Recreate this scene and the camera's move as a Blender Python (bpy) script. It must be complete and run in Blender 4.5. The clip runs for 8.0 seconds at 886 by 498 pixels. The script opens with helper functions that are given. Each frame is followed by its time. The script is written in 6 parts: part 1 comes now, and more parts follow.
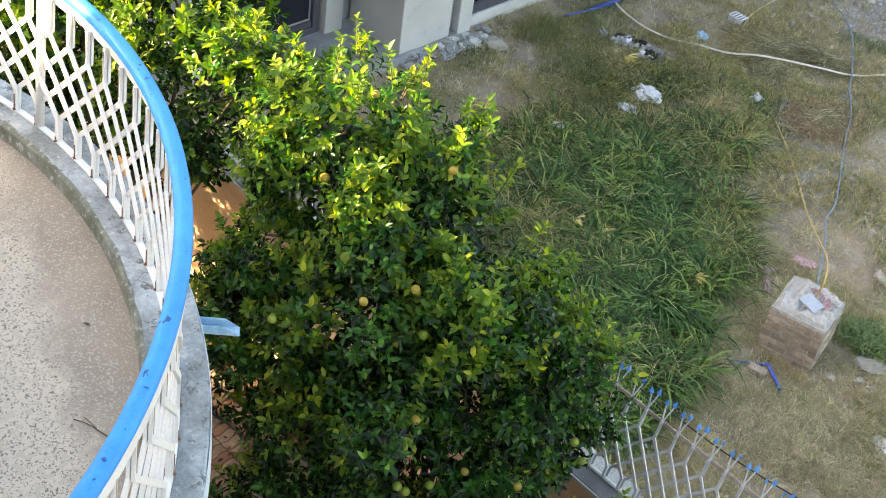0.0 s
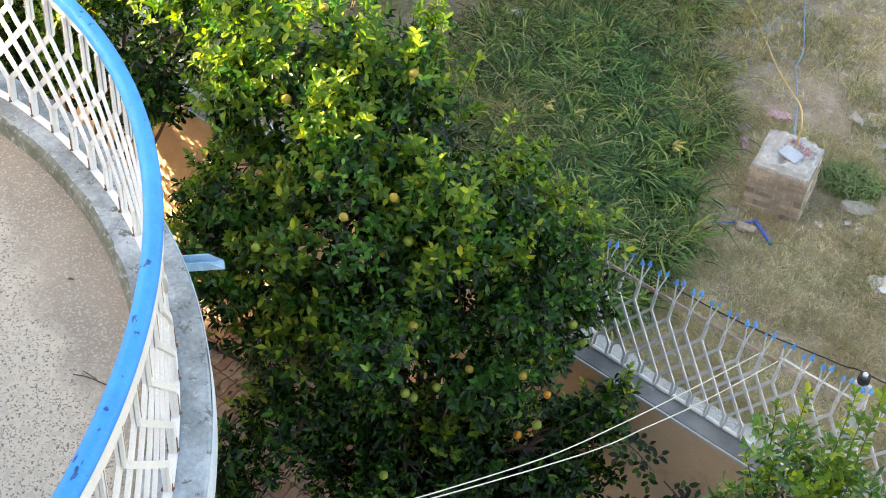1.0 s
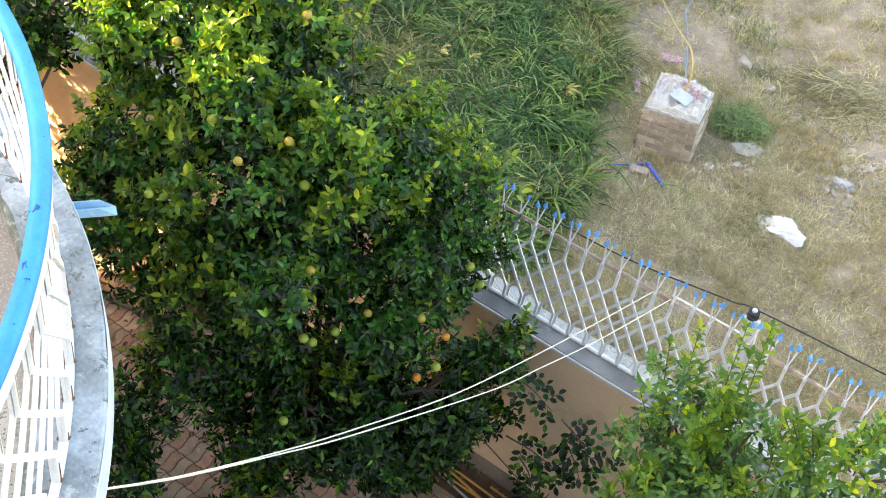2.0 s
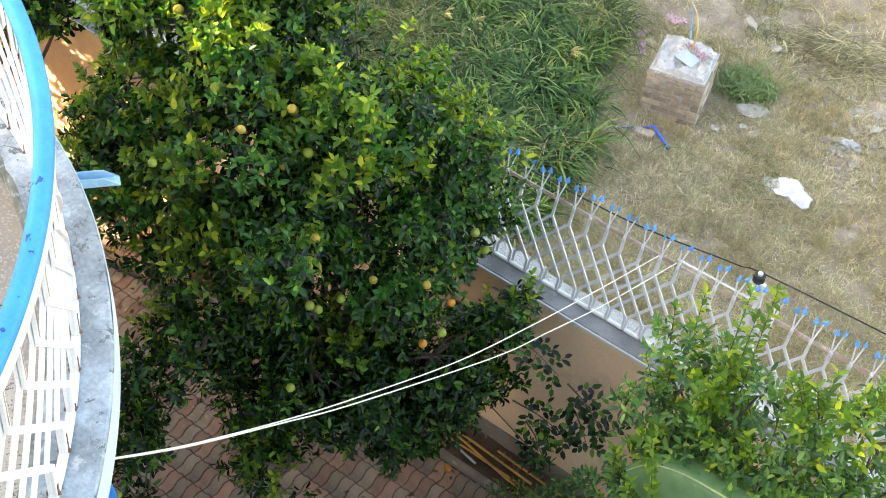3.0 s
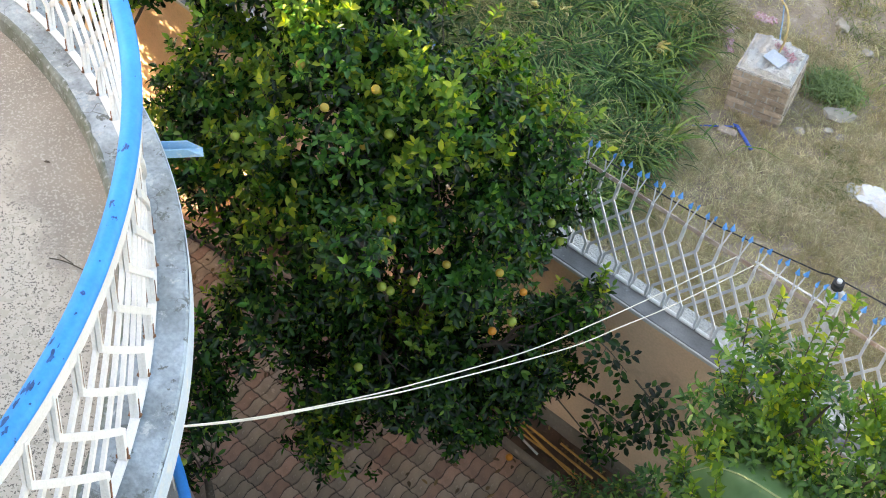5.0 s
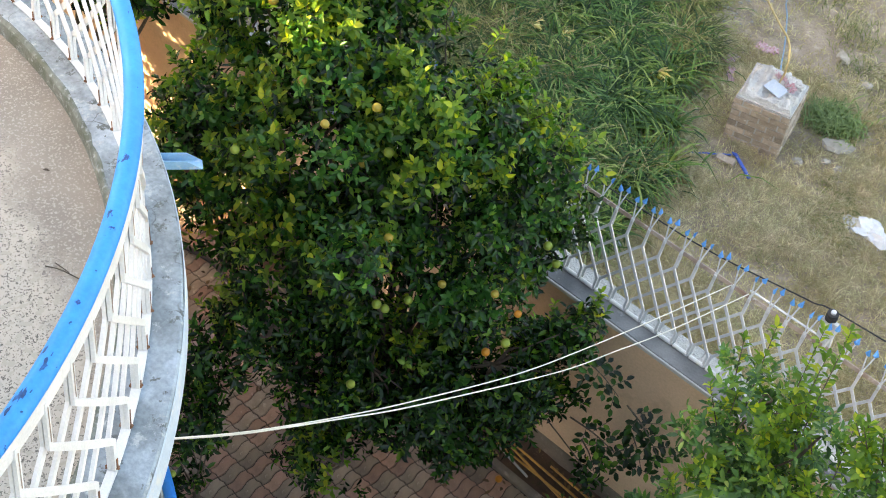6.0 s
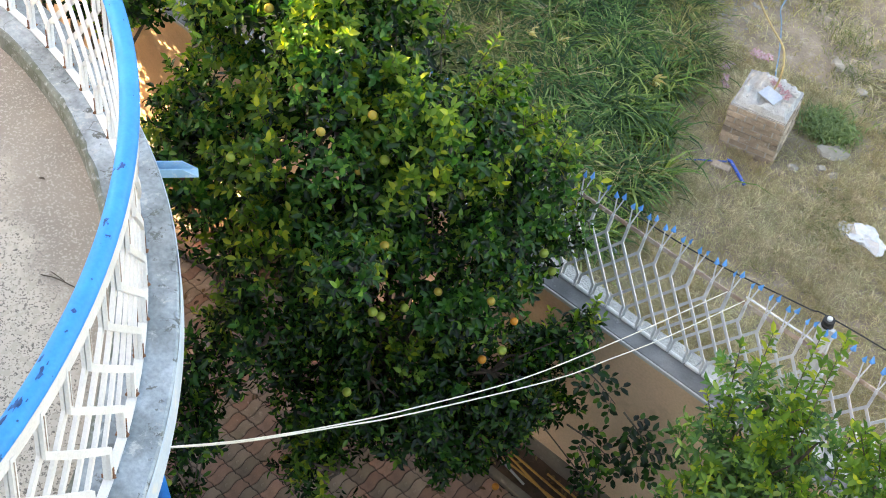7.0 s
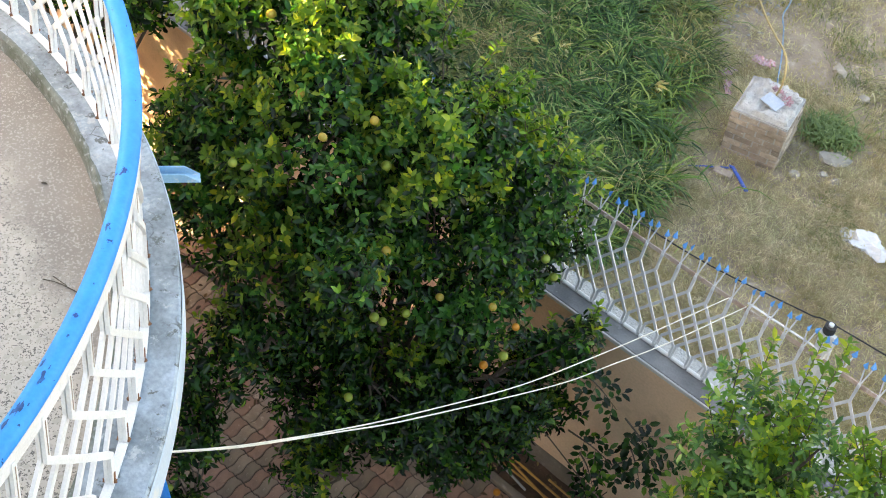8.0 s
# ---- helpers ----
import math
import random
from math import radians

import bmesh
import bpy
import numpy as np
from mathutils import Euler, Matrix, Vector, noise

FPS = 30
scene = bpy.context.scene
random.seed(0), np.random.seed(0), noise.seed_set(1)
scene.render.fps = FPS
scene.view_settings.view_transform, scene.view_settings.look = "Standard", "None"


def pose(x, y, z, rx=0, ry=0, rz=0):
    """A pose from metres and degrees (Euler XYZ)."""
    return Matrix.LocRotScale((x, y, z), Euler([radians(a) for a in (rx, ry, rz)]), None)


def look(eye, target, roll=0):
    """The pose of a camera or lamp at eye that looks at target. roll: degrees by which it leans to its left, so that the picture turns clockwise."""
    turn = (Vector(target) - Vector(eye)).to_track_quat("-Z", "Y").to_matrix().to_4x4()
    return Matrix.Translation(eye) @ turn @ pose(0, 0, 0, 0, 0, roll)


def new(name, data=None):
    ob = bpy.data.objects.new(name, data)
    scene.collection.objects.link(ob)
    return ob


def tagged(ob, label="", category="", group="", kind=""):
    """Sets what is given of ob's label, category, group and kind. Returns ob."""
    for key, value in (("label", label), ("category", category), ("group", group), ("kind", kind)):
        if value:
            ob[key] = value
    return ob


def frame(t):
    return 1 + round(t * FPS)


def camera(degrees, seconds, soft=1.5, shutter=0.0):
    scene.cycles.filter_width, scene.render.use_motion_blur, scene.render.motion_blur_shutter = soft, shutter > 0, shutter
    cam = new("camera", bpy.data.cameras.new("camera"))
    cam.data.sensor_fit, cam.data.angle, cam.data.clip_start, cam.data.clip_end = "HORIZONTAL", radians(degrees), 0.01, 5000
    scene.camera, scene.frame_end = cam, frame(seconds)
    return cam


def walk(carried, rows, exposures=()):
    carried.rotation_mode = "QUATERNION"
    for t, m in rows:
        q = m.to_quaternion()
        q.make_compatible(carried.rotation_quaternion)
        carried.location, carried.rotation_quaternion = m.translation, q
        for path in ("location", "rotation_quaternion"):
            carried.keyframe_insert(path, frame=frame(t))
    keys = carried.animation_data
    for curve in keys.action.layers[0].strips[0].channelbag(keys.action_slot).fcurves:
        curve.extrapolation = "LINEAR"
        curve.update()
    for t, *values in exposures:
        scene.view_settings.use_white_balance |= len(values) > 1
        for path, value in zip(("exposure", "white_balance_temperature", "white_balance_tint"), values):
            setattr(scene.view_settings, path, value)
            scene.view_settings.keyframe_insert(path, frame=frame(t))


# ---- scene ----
# ---------------------------------------------------------------- camera
cam = camera(38.1, 8.0, soft=1.0)
PATH = [
    (0.0, -0.050, -0.008, 10.449, 41.565, -40.123, 8.876),
    (0.2, -0.035, -0.014, 10.423, 41.697, -39.501, 6.864),
    (0.5, -0.012, -0.022, 10.448, 40.817, -42.231, 6.391),
    (0.7, -0.031, 0.026, 10.411, 41.744, -44.261, 3.135),
    (1.0, -0.011, 0.033, 10.436, 40.293, -44.325, 1.424),
    (1.2, -0.018, 0.023, 10.403, 35.360, -44.867, 5.105),
    (1.4, -0.019, 0.015, 10.395, 36.455, -46.832, 4.533),
    (1.5, -0.009, 0.020, 10.404, 34.319, -46.842, 6.038),
    (1.7, 0.000, 0.015, 10.405, 33.652, -46.198, 5.400),
    (2.8, -0.018, 0.034, 10.406, 33.359, -47.610, 5.293),
    (3.0, -0.007, 0.041, 10.417, 33.753, -48.038, 4.707),
    (3.2, -0.024, 0.036, 10.396, 33.688, -48.724, 4.747),
    (3.5, -0.043, 0.032, 10.390, 34.473, -49.121, 6.245),
    (3.7, -0.029, 0.022, 10.399, 36.497, -48.792, 4.468),
    (4.0, -0.045, 0.029, 10.402, 38.418, -49.908, 4.888),
    (4.2, -0.028, 0.029, 10.412, 39.641, -48.618, 4.399),
    (4.5, -0.034, 0.030, 10.413, 38.514, -48.100, 5.394),
    (4.7, -0.024, 0.028, 10.405, 39.542, -49.461, 3.886),
    (5.0, -0.035, 0.032, 10.403, 38.427, -48.883, 4.452),
    (5.2, -0.044, 0.028, 10.411, 37.008, -47.709, 7.072),
    (6.3, -0.035, 0.028, 10.412, 38.530, -48.085, 6.113),
    (6.5, -0.036, 0.026, 10.409, 37.936, -48.095, 6.773),
    (6.8, -0.033, 0.024, 10.405, 38.053, -47.612, 5.981),
    (7.0, -0.042, 0.027, 10.407, 38.010, -47.664, 6.323),
    (7.2, -0.030, 0.027, 10.411, 37.987, -47.937, 6.087),
    (7.5, -0.035, 0.025, 10.411, 38.145, -48.112, 6.320),
    (7.7, -0.018, 0.022, 10.409, 38.177, -47.969, 6.029),
    (8.0, -0.035, 0.025, 10.412, 38.201, -47.423, 6.289),
]
walk(cam, [(t, pose(x, y, z, 90 + pitch, 0, yaw) @ pose(0, 0, 0, 0, 0, roll)) for t, x, y, z, yaw, pitch, roll in PATH],
     exposures=[(0.0, 2.94), (1.0, 2.98), (1.5, 3.4), (3.0, 3.48), (3.5, 3.38), (4.0, 3.15), (8.0, 3.16)])

# ---------------------------------------------------------------- light
SUN_DIR = Vector((0.68, 0.66, -0.36)).normalized()      # the way the sunlight travels
world = bpy.data.worlds.new("world")
scene.world = world
world.use_nodes = True
wn = world.node_tree.nodes
sky = wn.new("ShaderNodeTexSky")
sky.sky_type = "NISHITA"
sky.sun_disc = False
sky.sun_elevation = math.asin(-SUN_DIR.z)
sky.sun_rotation = math.atan2(-SUN_DIR.x, -SUN_DIR.y)
sky.air_density, sky.dust_density, sky.ozone_density = 1.0, 2.5, 1.0
wn["Background"].inputs["Strength"].default_value = 0.115
world.node_tree.links.new(sky.outputs[0], wn["Background"].inputs["Color"])
sun = new("sun", bpy.data.lights.new("sun", "SUN"))
sun.data.energy, sun.data.angle, sun.data.color = 5.0, radians(0.6), (1.0, 0.82, 0.53)
sun.matrix_world = look((-20, -8, 20), Vector((-20, -8, 20)) + SUN_DIR)
scene.view_settings.exposure = 3.2
scene.view_settings.use_white_balance = True
scene.view_settings.white_balance_temperature = 8450
scene.view_settings.white_balance_tint = 12


# ---------------------------------------------------------------- small helpers
def rnd(a, b):
    return random.uniform(a, b)


def mix_rgb(nt, fac, a, b, mode="MIX"):
    n = nt.nodes.new("ShaderNodeMix")
    n.data_type, n.blend_type = "RGBA", mode
    for socket, value in ((n.inputs[0], fac), (n.inputs[6], a), (n.inputs[7], b)):
        if isinstance(value, bpy.types.NodeSocket):
            nt.links.new(value, socket)
        elif isinstance(value, (int, float)):
            socket.default_value = value
        else:
            socket.default_value = (*value, 1) if len(value) == 3 else value
    return n.outputs[2]


def noise_fac(nt, scale, detail=4.0, lo=0.35, hi=0.65, rough=0.55, vec=None, stretch=None):
    tc = nt.nodes.new("ShaderNodeTexCoord")
    src = tc.outputs["Object"] if vec is None else vec
    if stretch:
        mp = nt.nodes.new("ShaderNodeMapping")
        mp.inputs["Scale"].default_value = stretch
        nt.links.new(src, mp.inputs[0])
        src = mp.outputs[0]
    n = nt.nodes.new("ShaderNodeTexNoise")
    n.inputs["Scale"].default_value, n.inputs["Detail"].default_value, n.inputs["Roughness"].default_value = scale, detail, rough
    nt.links.new(src, n.inputs["Vector"])
    r = nt.nodes.new("ShaderNodeMapRange")
    r.inputs[1].default_value, r.inputs[2].default_value = lo, hi
    nt.links.new(n.outputs["Fac"], r.inputs[0])
    return r.outputs[0]


def material(name, rough=0.6, metal=0.0, spec=0.5):
    m = bpy.data.materials.new(name)
    m.use_nodes = True
    b = m.node_tree.nodes["Principled BSDF"]
    b.inputs["Roughness"].default_value, b.inputs["Metallic"].default_value = rough, metal
    b.inputs["Specular IOR Level"].default_value = spec
    return m, m.node_tree, b


def bump(nt, b, fac, strength=0.3, dist=0.01):
    n = nt.nodes.new("ShaderNodeBump")
    n.inputs["Strength"].default_value, n.inputs["Distance"].default_value = strength, dist
    nt.links.new(fac, n.inputs["Height"])
    nt.links.new(n.outputs[0], b.inputs["Normal"])


def surface(name, c1, c2, scale=3.0, c3=None, fine=60.0, rough=0.8, metal=0.0, bump_s=0.25, bump_d=0.004, spot=(0.58, 0.7), spec=0.4, jitter=0.0):
    """Two colours in broad patches, fine grain, and stains of a third colour."""
    m, nt, b = material(name, rough, metal, spec)
    col = mix_rgb(nt, noise_fac(nt, scale), c1, c2)
    grain = noise_fac(nt, fine, 3, 0.3, 0.7)
    col = mix_rgb(nt, grain, mix_rgb(nt, 1.0, col, (0.86, 0.86, 0.86), "MULTIPLY"), col)
    if c3:
        col = mix_rgb(nt, noise_fac(nt, scale * 2.7, 6, spot[0], spot[1], 0.65), col, c3)
    if jitter:
        oi = nt.nodes.new("ShaderNodeObjectInfo")
        hs = nt.nodes.new("ShaderNodeMapRange")
        hs.inputs[3].default_value, hs.inputs[4].default_value = 1 - jitter, 1 + jitter
        nt.links.new(oi.outputs["Random"], hs.inputs[0])
        hv = nt.nodes.new("ShaderNodeHueSaturation")
        nt.links.new(hs.outputs[0], hv.inputs["Value"])
        nt.links.new(col, hv.inputs["Color"])
        col = hv.outputs[0]
    nt.links.new(col, b.inputs["Base Color"])
    bump(nt, b, grain, bump_s, bump_d)
    return m


def leaf_material(name, dark, mid, light, young=0.08, rough=0.42, trans=0.35, patch=None):
    """Leaves that differ one by one; light shines through them a little."""
    m, nt, b = material(name, rough, 0.0, 0.38)
    geo = nt.nodes.new("ShaderNodeNewGeometry")
    ramp = nt.nodes.new("ShaderNodeValToRGB")
    e = ramp.color_ramp.elements
    e[0].position, e[0].color = 0.0, (*dark, 1)
    e[1].position, e[1].color = 1 - young, (*mid, 1)
    x = ramp.color_ramp.elements.new(0.45)
    x.color = (*[(p * 0.7 + q * 0.3) for p, q in zip(dark, mid)], 1)
    y = ramp.color_ramp.elements.new(1.0)
    y.color = (*light, 1)
    nt.links.new(geo.outputs["Random Per Island"], ramp.inputs[0])
    col = mix_rgb(nt, noise_fac(nt, 9.0, 2, 0.3, 0.7), ramp.outputs[0], mix_rgb(nt, 1.0, ramp.outputs[0], (0.72, 0.8, 0.7), "MULTIPLY"))
    if patch:
        col = mix_rgb(nt, noise_fac(nt, patch[0], 3, 0.42, 0.6), col, mix_rgb(nt, 1.0, col, patch[1], "MULTIPLY"))
        col = mix_rgb(nt, noise_fac(nt, patch[0] * 1.7, 2, 0.5, 0.68), col, mix_rgb(nt, 1.0, col, patch[2], "MULTIPLY"))
    nt.links.new(col, b.inputs["Base Color"])
    tr = nt.nodes.new("ShaderNodeBsdfTranslucent")
    nt.links.new(mix_rgb(nt, 1.0, col, (1.6, 1.8, 0.5), "MULTIPLY"), tr.inputs["Color"])
    ms = nt.nodes.new("ShaderNodeMixShader")
    ms.inputs[0].default_value = trans
    nt.links.new(b.outputs[0], ms.inputs[1])
    nt.links.new(tr.outputs[0], ms.inputs[2])
    nt.links.new(ms.outputs[0], nt.nodes["Material Output"].inputs["Surface"])
    return m


def link_mesh(name, bm, mat, parent=None, smooth=False):
    me = bpy.data.meshes.new(name)
    bm.to_mesh(me)
    bm.free()
    for mm in (mat if isinstance(mat, (list, tuple)) else [mat]):
        me.materials.append(mm)
    if smooth:
        me.shade_smooth()
    ob = new(name, me)
    if parent:
        ob.parent = parent
        ob.matrix_parent_inverse = parent.matrix_basis.inverted()
    return ob


def part(name, bm, mat, parent, label="", smooth=False):
    ob = link_mesh(name, bm, mat, parent, smooth)
    return tagged(ob, label) if label else ob


def empty(name, at=(0, 0, 0)):
    ob = new(name)
    ob.matrix_basis = Matrix.Translation(at)
    return ob


def box(bm, lo, hi, bevel=0.0, m=None):
    """An axis-aligned block, with its edges broken by bevel."""
    c = [(a + b) / 2 for a, b in zip(lo, hi)]
    s = [b - a for a, b in zip(lo, hi)]
    r = bmesh.ops.create_cube(bm, size=1, matrix=Matrix.Translation(c) @ Matrix.Diagonal((*s, 1)))
    if bevel:
        es = list({e for v in r["verts"] for e in v.link_edges})
        r2 = bmesh.ops.bevel(bm, geom=es, offset=bevel, segments=1, affect="EDGES", profile=0.5)
        vs = list({v for f in r2["faces"] for v in f.verts} | {v for v in r["verts"] if v.is_valid})
    else:
        vs = r["verts"]
    if m is not None:
        bmesh.ops.transform(bm, matrix=m, verts=[v for v in vs if v.is_valid])
    return vs


def tube(bm, pts, radius, sides=8, caps=True):
    """A round bar along points; radius may be a list."""
    pts = [Vector(p) for p in pts]
    rad = radius if isinstance(radius, (list, tuple)) else [radius] * len(pts)
    rings, side = [], None
    for i, p in enumerate(pts):
        d = (pts[min(i + 1, len(pts) - 1)] - pts[max(i - 1, 0)]).normalized()
        if side is None:
            side = d.orthogonal().normalized()
        side = (side - d * side.dot(d)).normalized()
        up = d.cross(side)
        rings.append([bm.verts.new(p + (side * math.cos(a) + up * math.sin(a)) * rad[i]) for a in [2 * math.pi * k / sides for k in range(sides)]])
    for r1, r2 in zip(rings, rings[1:]):
        for k in range(sides):
            bm.faces.new((r1[k], r1[(k + 1) % sides], r2[(k + 1) % sides], r2[k]))
    if caps:
        bm.faces.new(rings[0][::-1])
        bm.faces.new(rings[-1])


def flat_bar(bm, pts, wide, thick, facing):
    """A flat bar along points; its broad side looks along facing."""
    pts = [Vector(p) for p in pts]
    n = Vector(facing).normalized()
    rings = []
    for i, p in enumerate(pts):
        d = (pts[min(i + 1, len(pts) - 1)] - pts[max(i - 1, 0)]).normalized()
        w = d.cross(n).normalized() * wide / 2
        h = n * thick / 2
        rings.append([bm.verts.new(q) for q in (p - w - h, p + w - h, p + w + h, p - w + h)])
    for r1, r2 in zip(rings, rings[1:]):
        for k in range(4):
            bm.faces.new((r1[k], r1[(k + 1) % 4], r2[(k + 1) % 4], r2[k]))
    bm.faces.new(rings[0][::-1])
    bm.faces.new(rings[-1])


def curve_pts(keys, n):
    """Points along a smooth line through the keys."""
    keys = [Vector(k) for k in keys]
    ext = [2 * keys[0] - keys[1]] + keys + [2 * keys[-1] - keys[-2]]
    out = []
    for i in range(1, len(ext) - 2):
        p0, p1, p2, p3 = ext[i - 1:i + 3]
        for k in range(n):
            t = k / n
            out.append(0.5 * (2 * p1 + (p2 - p0) * t + (2 * p0 - 5 * p1 + 4 * p2 - p3) * t * t + (3 * p1 - p0 - 3 * p2 + p3) * t ** 3))
    return out + [keys[-1]]


def lump(bm, at, size, seed, rough=0.35, sub=2):
    """An uneven stone or crumpled thing."""
    r = bmesh.ops.create_icosphere(bm, subdivisions=sub, radius=1)
    for v in r["verts"]:
        k = 1 + rough * noise.noise(v.co * 1.6 + Vector((seed * 7.3, seed, -seed)))
        v.co = Vector((v.co.x * size[0] * k, v.co.y * size[1] * k, v.co.z * size[2] * k)) + Vector(at)
    return r["verts"]


def ring_section(bm, centre, a0, a1, n, outline):
    """An outline of (radius, height) swept round a centre between two angles."""
    rings = []
    for i in range(n + 1):
        a = a0 + (a1 - a0) * i / n
        rings.append([bm.verts.new((centre[0] + r * math.cos(a), centre[1] + r * math.sin(a), z)) for r, z in outline])
    k = len(outline)
    for r1, r2 in zip(rings, rings[1:]):
        for j in range(k):
            bm.faces.new((r1[j], r1[(j + 1) % k], r2[(j + 1) % k], r2[j]))
    bm.faces.new(rings[0][::-1])
    bm.faces.new(rings[-1])
    bmesh.ops.recalc_face_normals(bm, faces=bm.faces)


# ---------------------------------------------------------------- materials
M_SOIL = surface("dry_soil", (0.43, 0.345, 0.26), (0.29, 0.23, 0.17), 1.9, (0.53, 0.45, 0.36), 26, 0.95, bump_s=0.6, bump_d=0.02, spot=(0.55, 0.7))
M_KERB = surface("dirty_concrete", (0.24, 0.205, 0.17), (0.15, 0.13, 0.11), 3, (0.32, 0.28, 0.24), 60, 0.95, bump_s=0.5, bump_d=0.006)
M_BED = surface("red_bed_soil", (0.12, 0.07, 0.045), (0.07, 0.045, 0.032), 5, (0.2, 0.13, 0.09), 70, 0.95, bump_s=0.6, bump_d=0.01)
M_JOINT = surface("sand_joint", (0.055, 0.045, 0.036), (0.035, 0.03, 0.025), 6, None, 80, 0.95)
M_PAVER = surface("paver", (0.30, 0.235, 0.18), (0.195, 0.152, 0.118), 5, (0.42, 0.35, 0.285), 120, 0.85, bump_s=0.4, bump_d=0.002, jitter=0.24)
M_PAVER_RED = surface("red_paver", (0.33, 0.20, 0.15), (0.245, 0.152, 0.115), 9, (0.42, 0.30, 0.25), 120, 0.85, bump_s=0.4, bump_d=0.002, jitter=0.22)
M_PLASTER = surface("tan_plaster", (0.81, 0.575, 0.405), (0.69, 0.485, 0.335), 1.0, (0.48, 0.33, 0.225), 45, 0.9, bump_s=0.2, bump_d=0.003, spot=(0.6, 0.8))
M_CONCRETE = surface("grey_concrete", (0.36, 0.36, 0.355), (0.27, 0.275, 0.28), 3.5, (0.44, 0.44, 0.43), 60, 0.9, bump_s=0.35, bump_d=0.004, spot=(0.6, 0.72))
def curb_material():
    """Blue-grey cement wash, flaked pale and dark, with fine cracks."""
    m, nt, b = material("weathered_curb", 0.85, 0.0, 0.4)
    col = mix_rgb(nt, noise_fac(nt, 3.0, 6, 0.38, 0.6, 0.65), (0.38, 0.425, 0.455), (0.20, 0.23, 0.24))
    col = mix_rgb(nt, noise_fac(nt, 1.4, 3, 0.45, 0.6), col, mix_rgb(nt, 1.0, col, (1.2, 1.25, 1.3), "MULTIPLY"))
    col = mix_rgb(nt, noise_fac(nt, 6.5, 9, 0.575, 0.64, 0.72), col, (0.49, 0.515, 0.52))
    col = mix_rgb(nt, noise_fac(nt, 9.0, 9, 0.575, 0.61, 0.72), col, (0.15, 0.165, 0.16))
    col = mix_rgb(nt, noise_fac(nt, 40.0, 5, 0.35, 0.7), col, mix_rgb(nt, 1.0, col, (0.72, 0.73, 0.74), "MULTIPLY"))
    tc = nt.nodes.new("ShaderNodeTexCoord")
    warp = nt.nodes.new("ShaderNodeTexNoise")
    warp.inputs["Scale"].default_value = 6
    nt.links.new(tc.outputs["Object"], warp.inputs["Vector"])
    add = nt.nodes.new("ShaderNodeVectorMath")
    add.operation = "MULTIPLY_ADD"
    add.inputs[1].default_value = (0.25, 0.25, 0.25)
    nt.links.new(warp.outputs["Color"], add.inputs[0])
    nt.links.new(tc.outputs["Object"], add.inputs[2])
    vor = nt.nodes.new("ShaderNodeTexVoronoi")
    vor.feature = "DISTANCE_TO_EDGE"
    vor.inputs["Scale"].default_value = 3.0
    nt.links.new(add.outputs[0], vor.inputs["Vector"])
    crack = nt.nodes.new("ShaderNodeMapRange")
    crack.inputs[1].default_value, crack.inputs[2].default_value = 0.014, 0.004
    nt.links.new(vor.outputs["Distance"], crack.inputs[0])
    both = nt.nodes.new("ShaderNodeMath")
    both.operation = "MULTIPLY"
    nt.links.new(crack.outputs[0], both.inputs[0])
    nt.links.new(noise_fac(nt, 2.2, 3, 0.48, 0.6), both.inputs[1])
    col = mix_rgb(nt, both.outputs[0], col, (0.12, 0.13, 0.13))
    nt.links.new(col, b.inputs["Base Color"])
    bump(nt, b, noise_fac(nt, 30.0, 6, 0.3, 0.7), 0.5, 0.006)
    return m


M_CURB = curb_material()
M_PIPE = surface("dull_blue_plastic", (0.035, 0.10, 0.48), (0.06, 0.15, 0.52), 8, (0.2, 0.22, 0.3), 60, 0.5)
M_MOSS = surface("mossy_cement", (0.23, 0.25, 0.225), (0.13, 0.145, 0.115), 8.0, (0.36, 0.39, 0.39), 55, 0.9, bump_s=0.5, bump_d=0.006, spot=(0.54, 0.66))
M_COPING = surface("coping_concrete", (0.30, 0.295, 0.29), (0.17, 0.17, 0.168), 2.6, (0.44, 0.43, 0.42), 60, 0.9, bump_s=0.35, bump_d=0.004, spot=(0.6, 0.72))
M_PALE = surface("pale_rendering", (0.62, 0.61, 0.59), (0.53, 0.53, 0.52), 1.2, (0.45, 0.44, 0.42), 50, 0.9, bump_s=0.15, bump_d=0.003)
M_FASCIA = surface("pale_blue_paint", (0.55, 0.64, 0.72), (0.48, 0.58, 0.67), 3, (0.62, 0.63, 0.62), 70, 0.7)
M_WHITE = surface("white_paint", (0.80, 0.79, 0.77), (0.72, 0.71, 0.69), 5, (0.50, 0.42, 0.34), 90, 0.5, bump_s=0.1, bump_d=0.001, spot=(0.66, 0.8))
M_GALV = surface("silver_paint", (0.74, 0.75, 0.76), (0.62, 0.63, 0.64), 8, (0.30, 0.24, 0.20), 90, 0.42, 0.25, bump_s=0.1, bump_d=0.001, spot=(0.66, 0.78))
M_RUSTY = surface("rusty_iron", (0.50, 0.41, 0.34), (0.33, 0.23, 0.175), 7, (0.68, 0.63, 0.57), 90, 0.8)
M_RUST = surface("rust", (0.28, 0.13, 0.07), (0.17, 0.08, 0.045), 30, None, 120, 0.95)
M_CHIP = surface("bare_chip", (0.012, 0.12, 0.34), (0.012, 0.06, 0.17), 40, (0.10, 0.09, 0.09), 90, 0.7)
M_BLUE = surface("blue_paint", (0.006, 0.27, 0.78), (0.010, 0.32, 0.86), 5.0, (0.012, 0.06, 0.22), 60, 0.55, bump_s=0.1, bump_d=0.001, spot=(0.648, 0.656), spec=0.35)
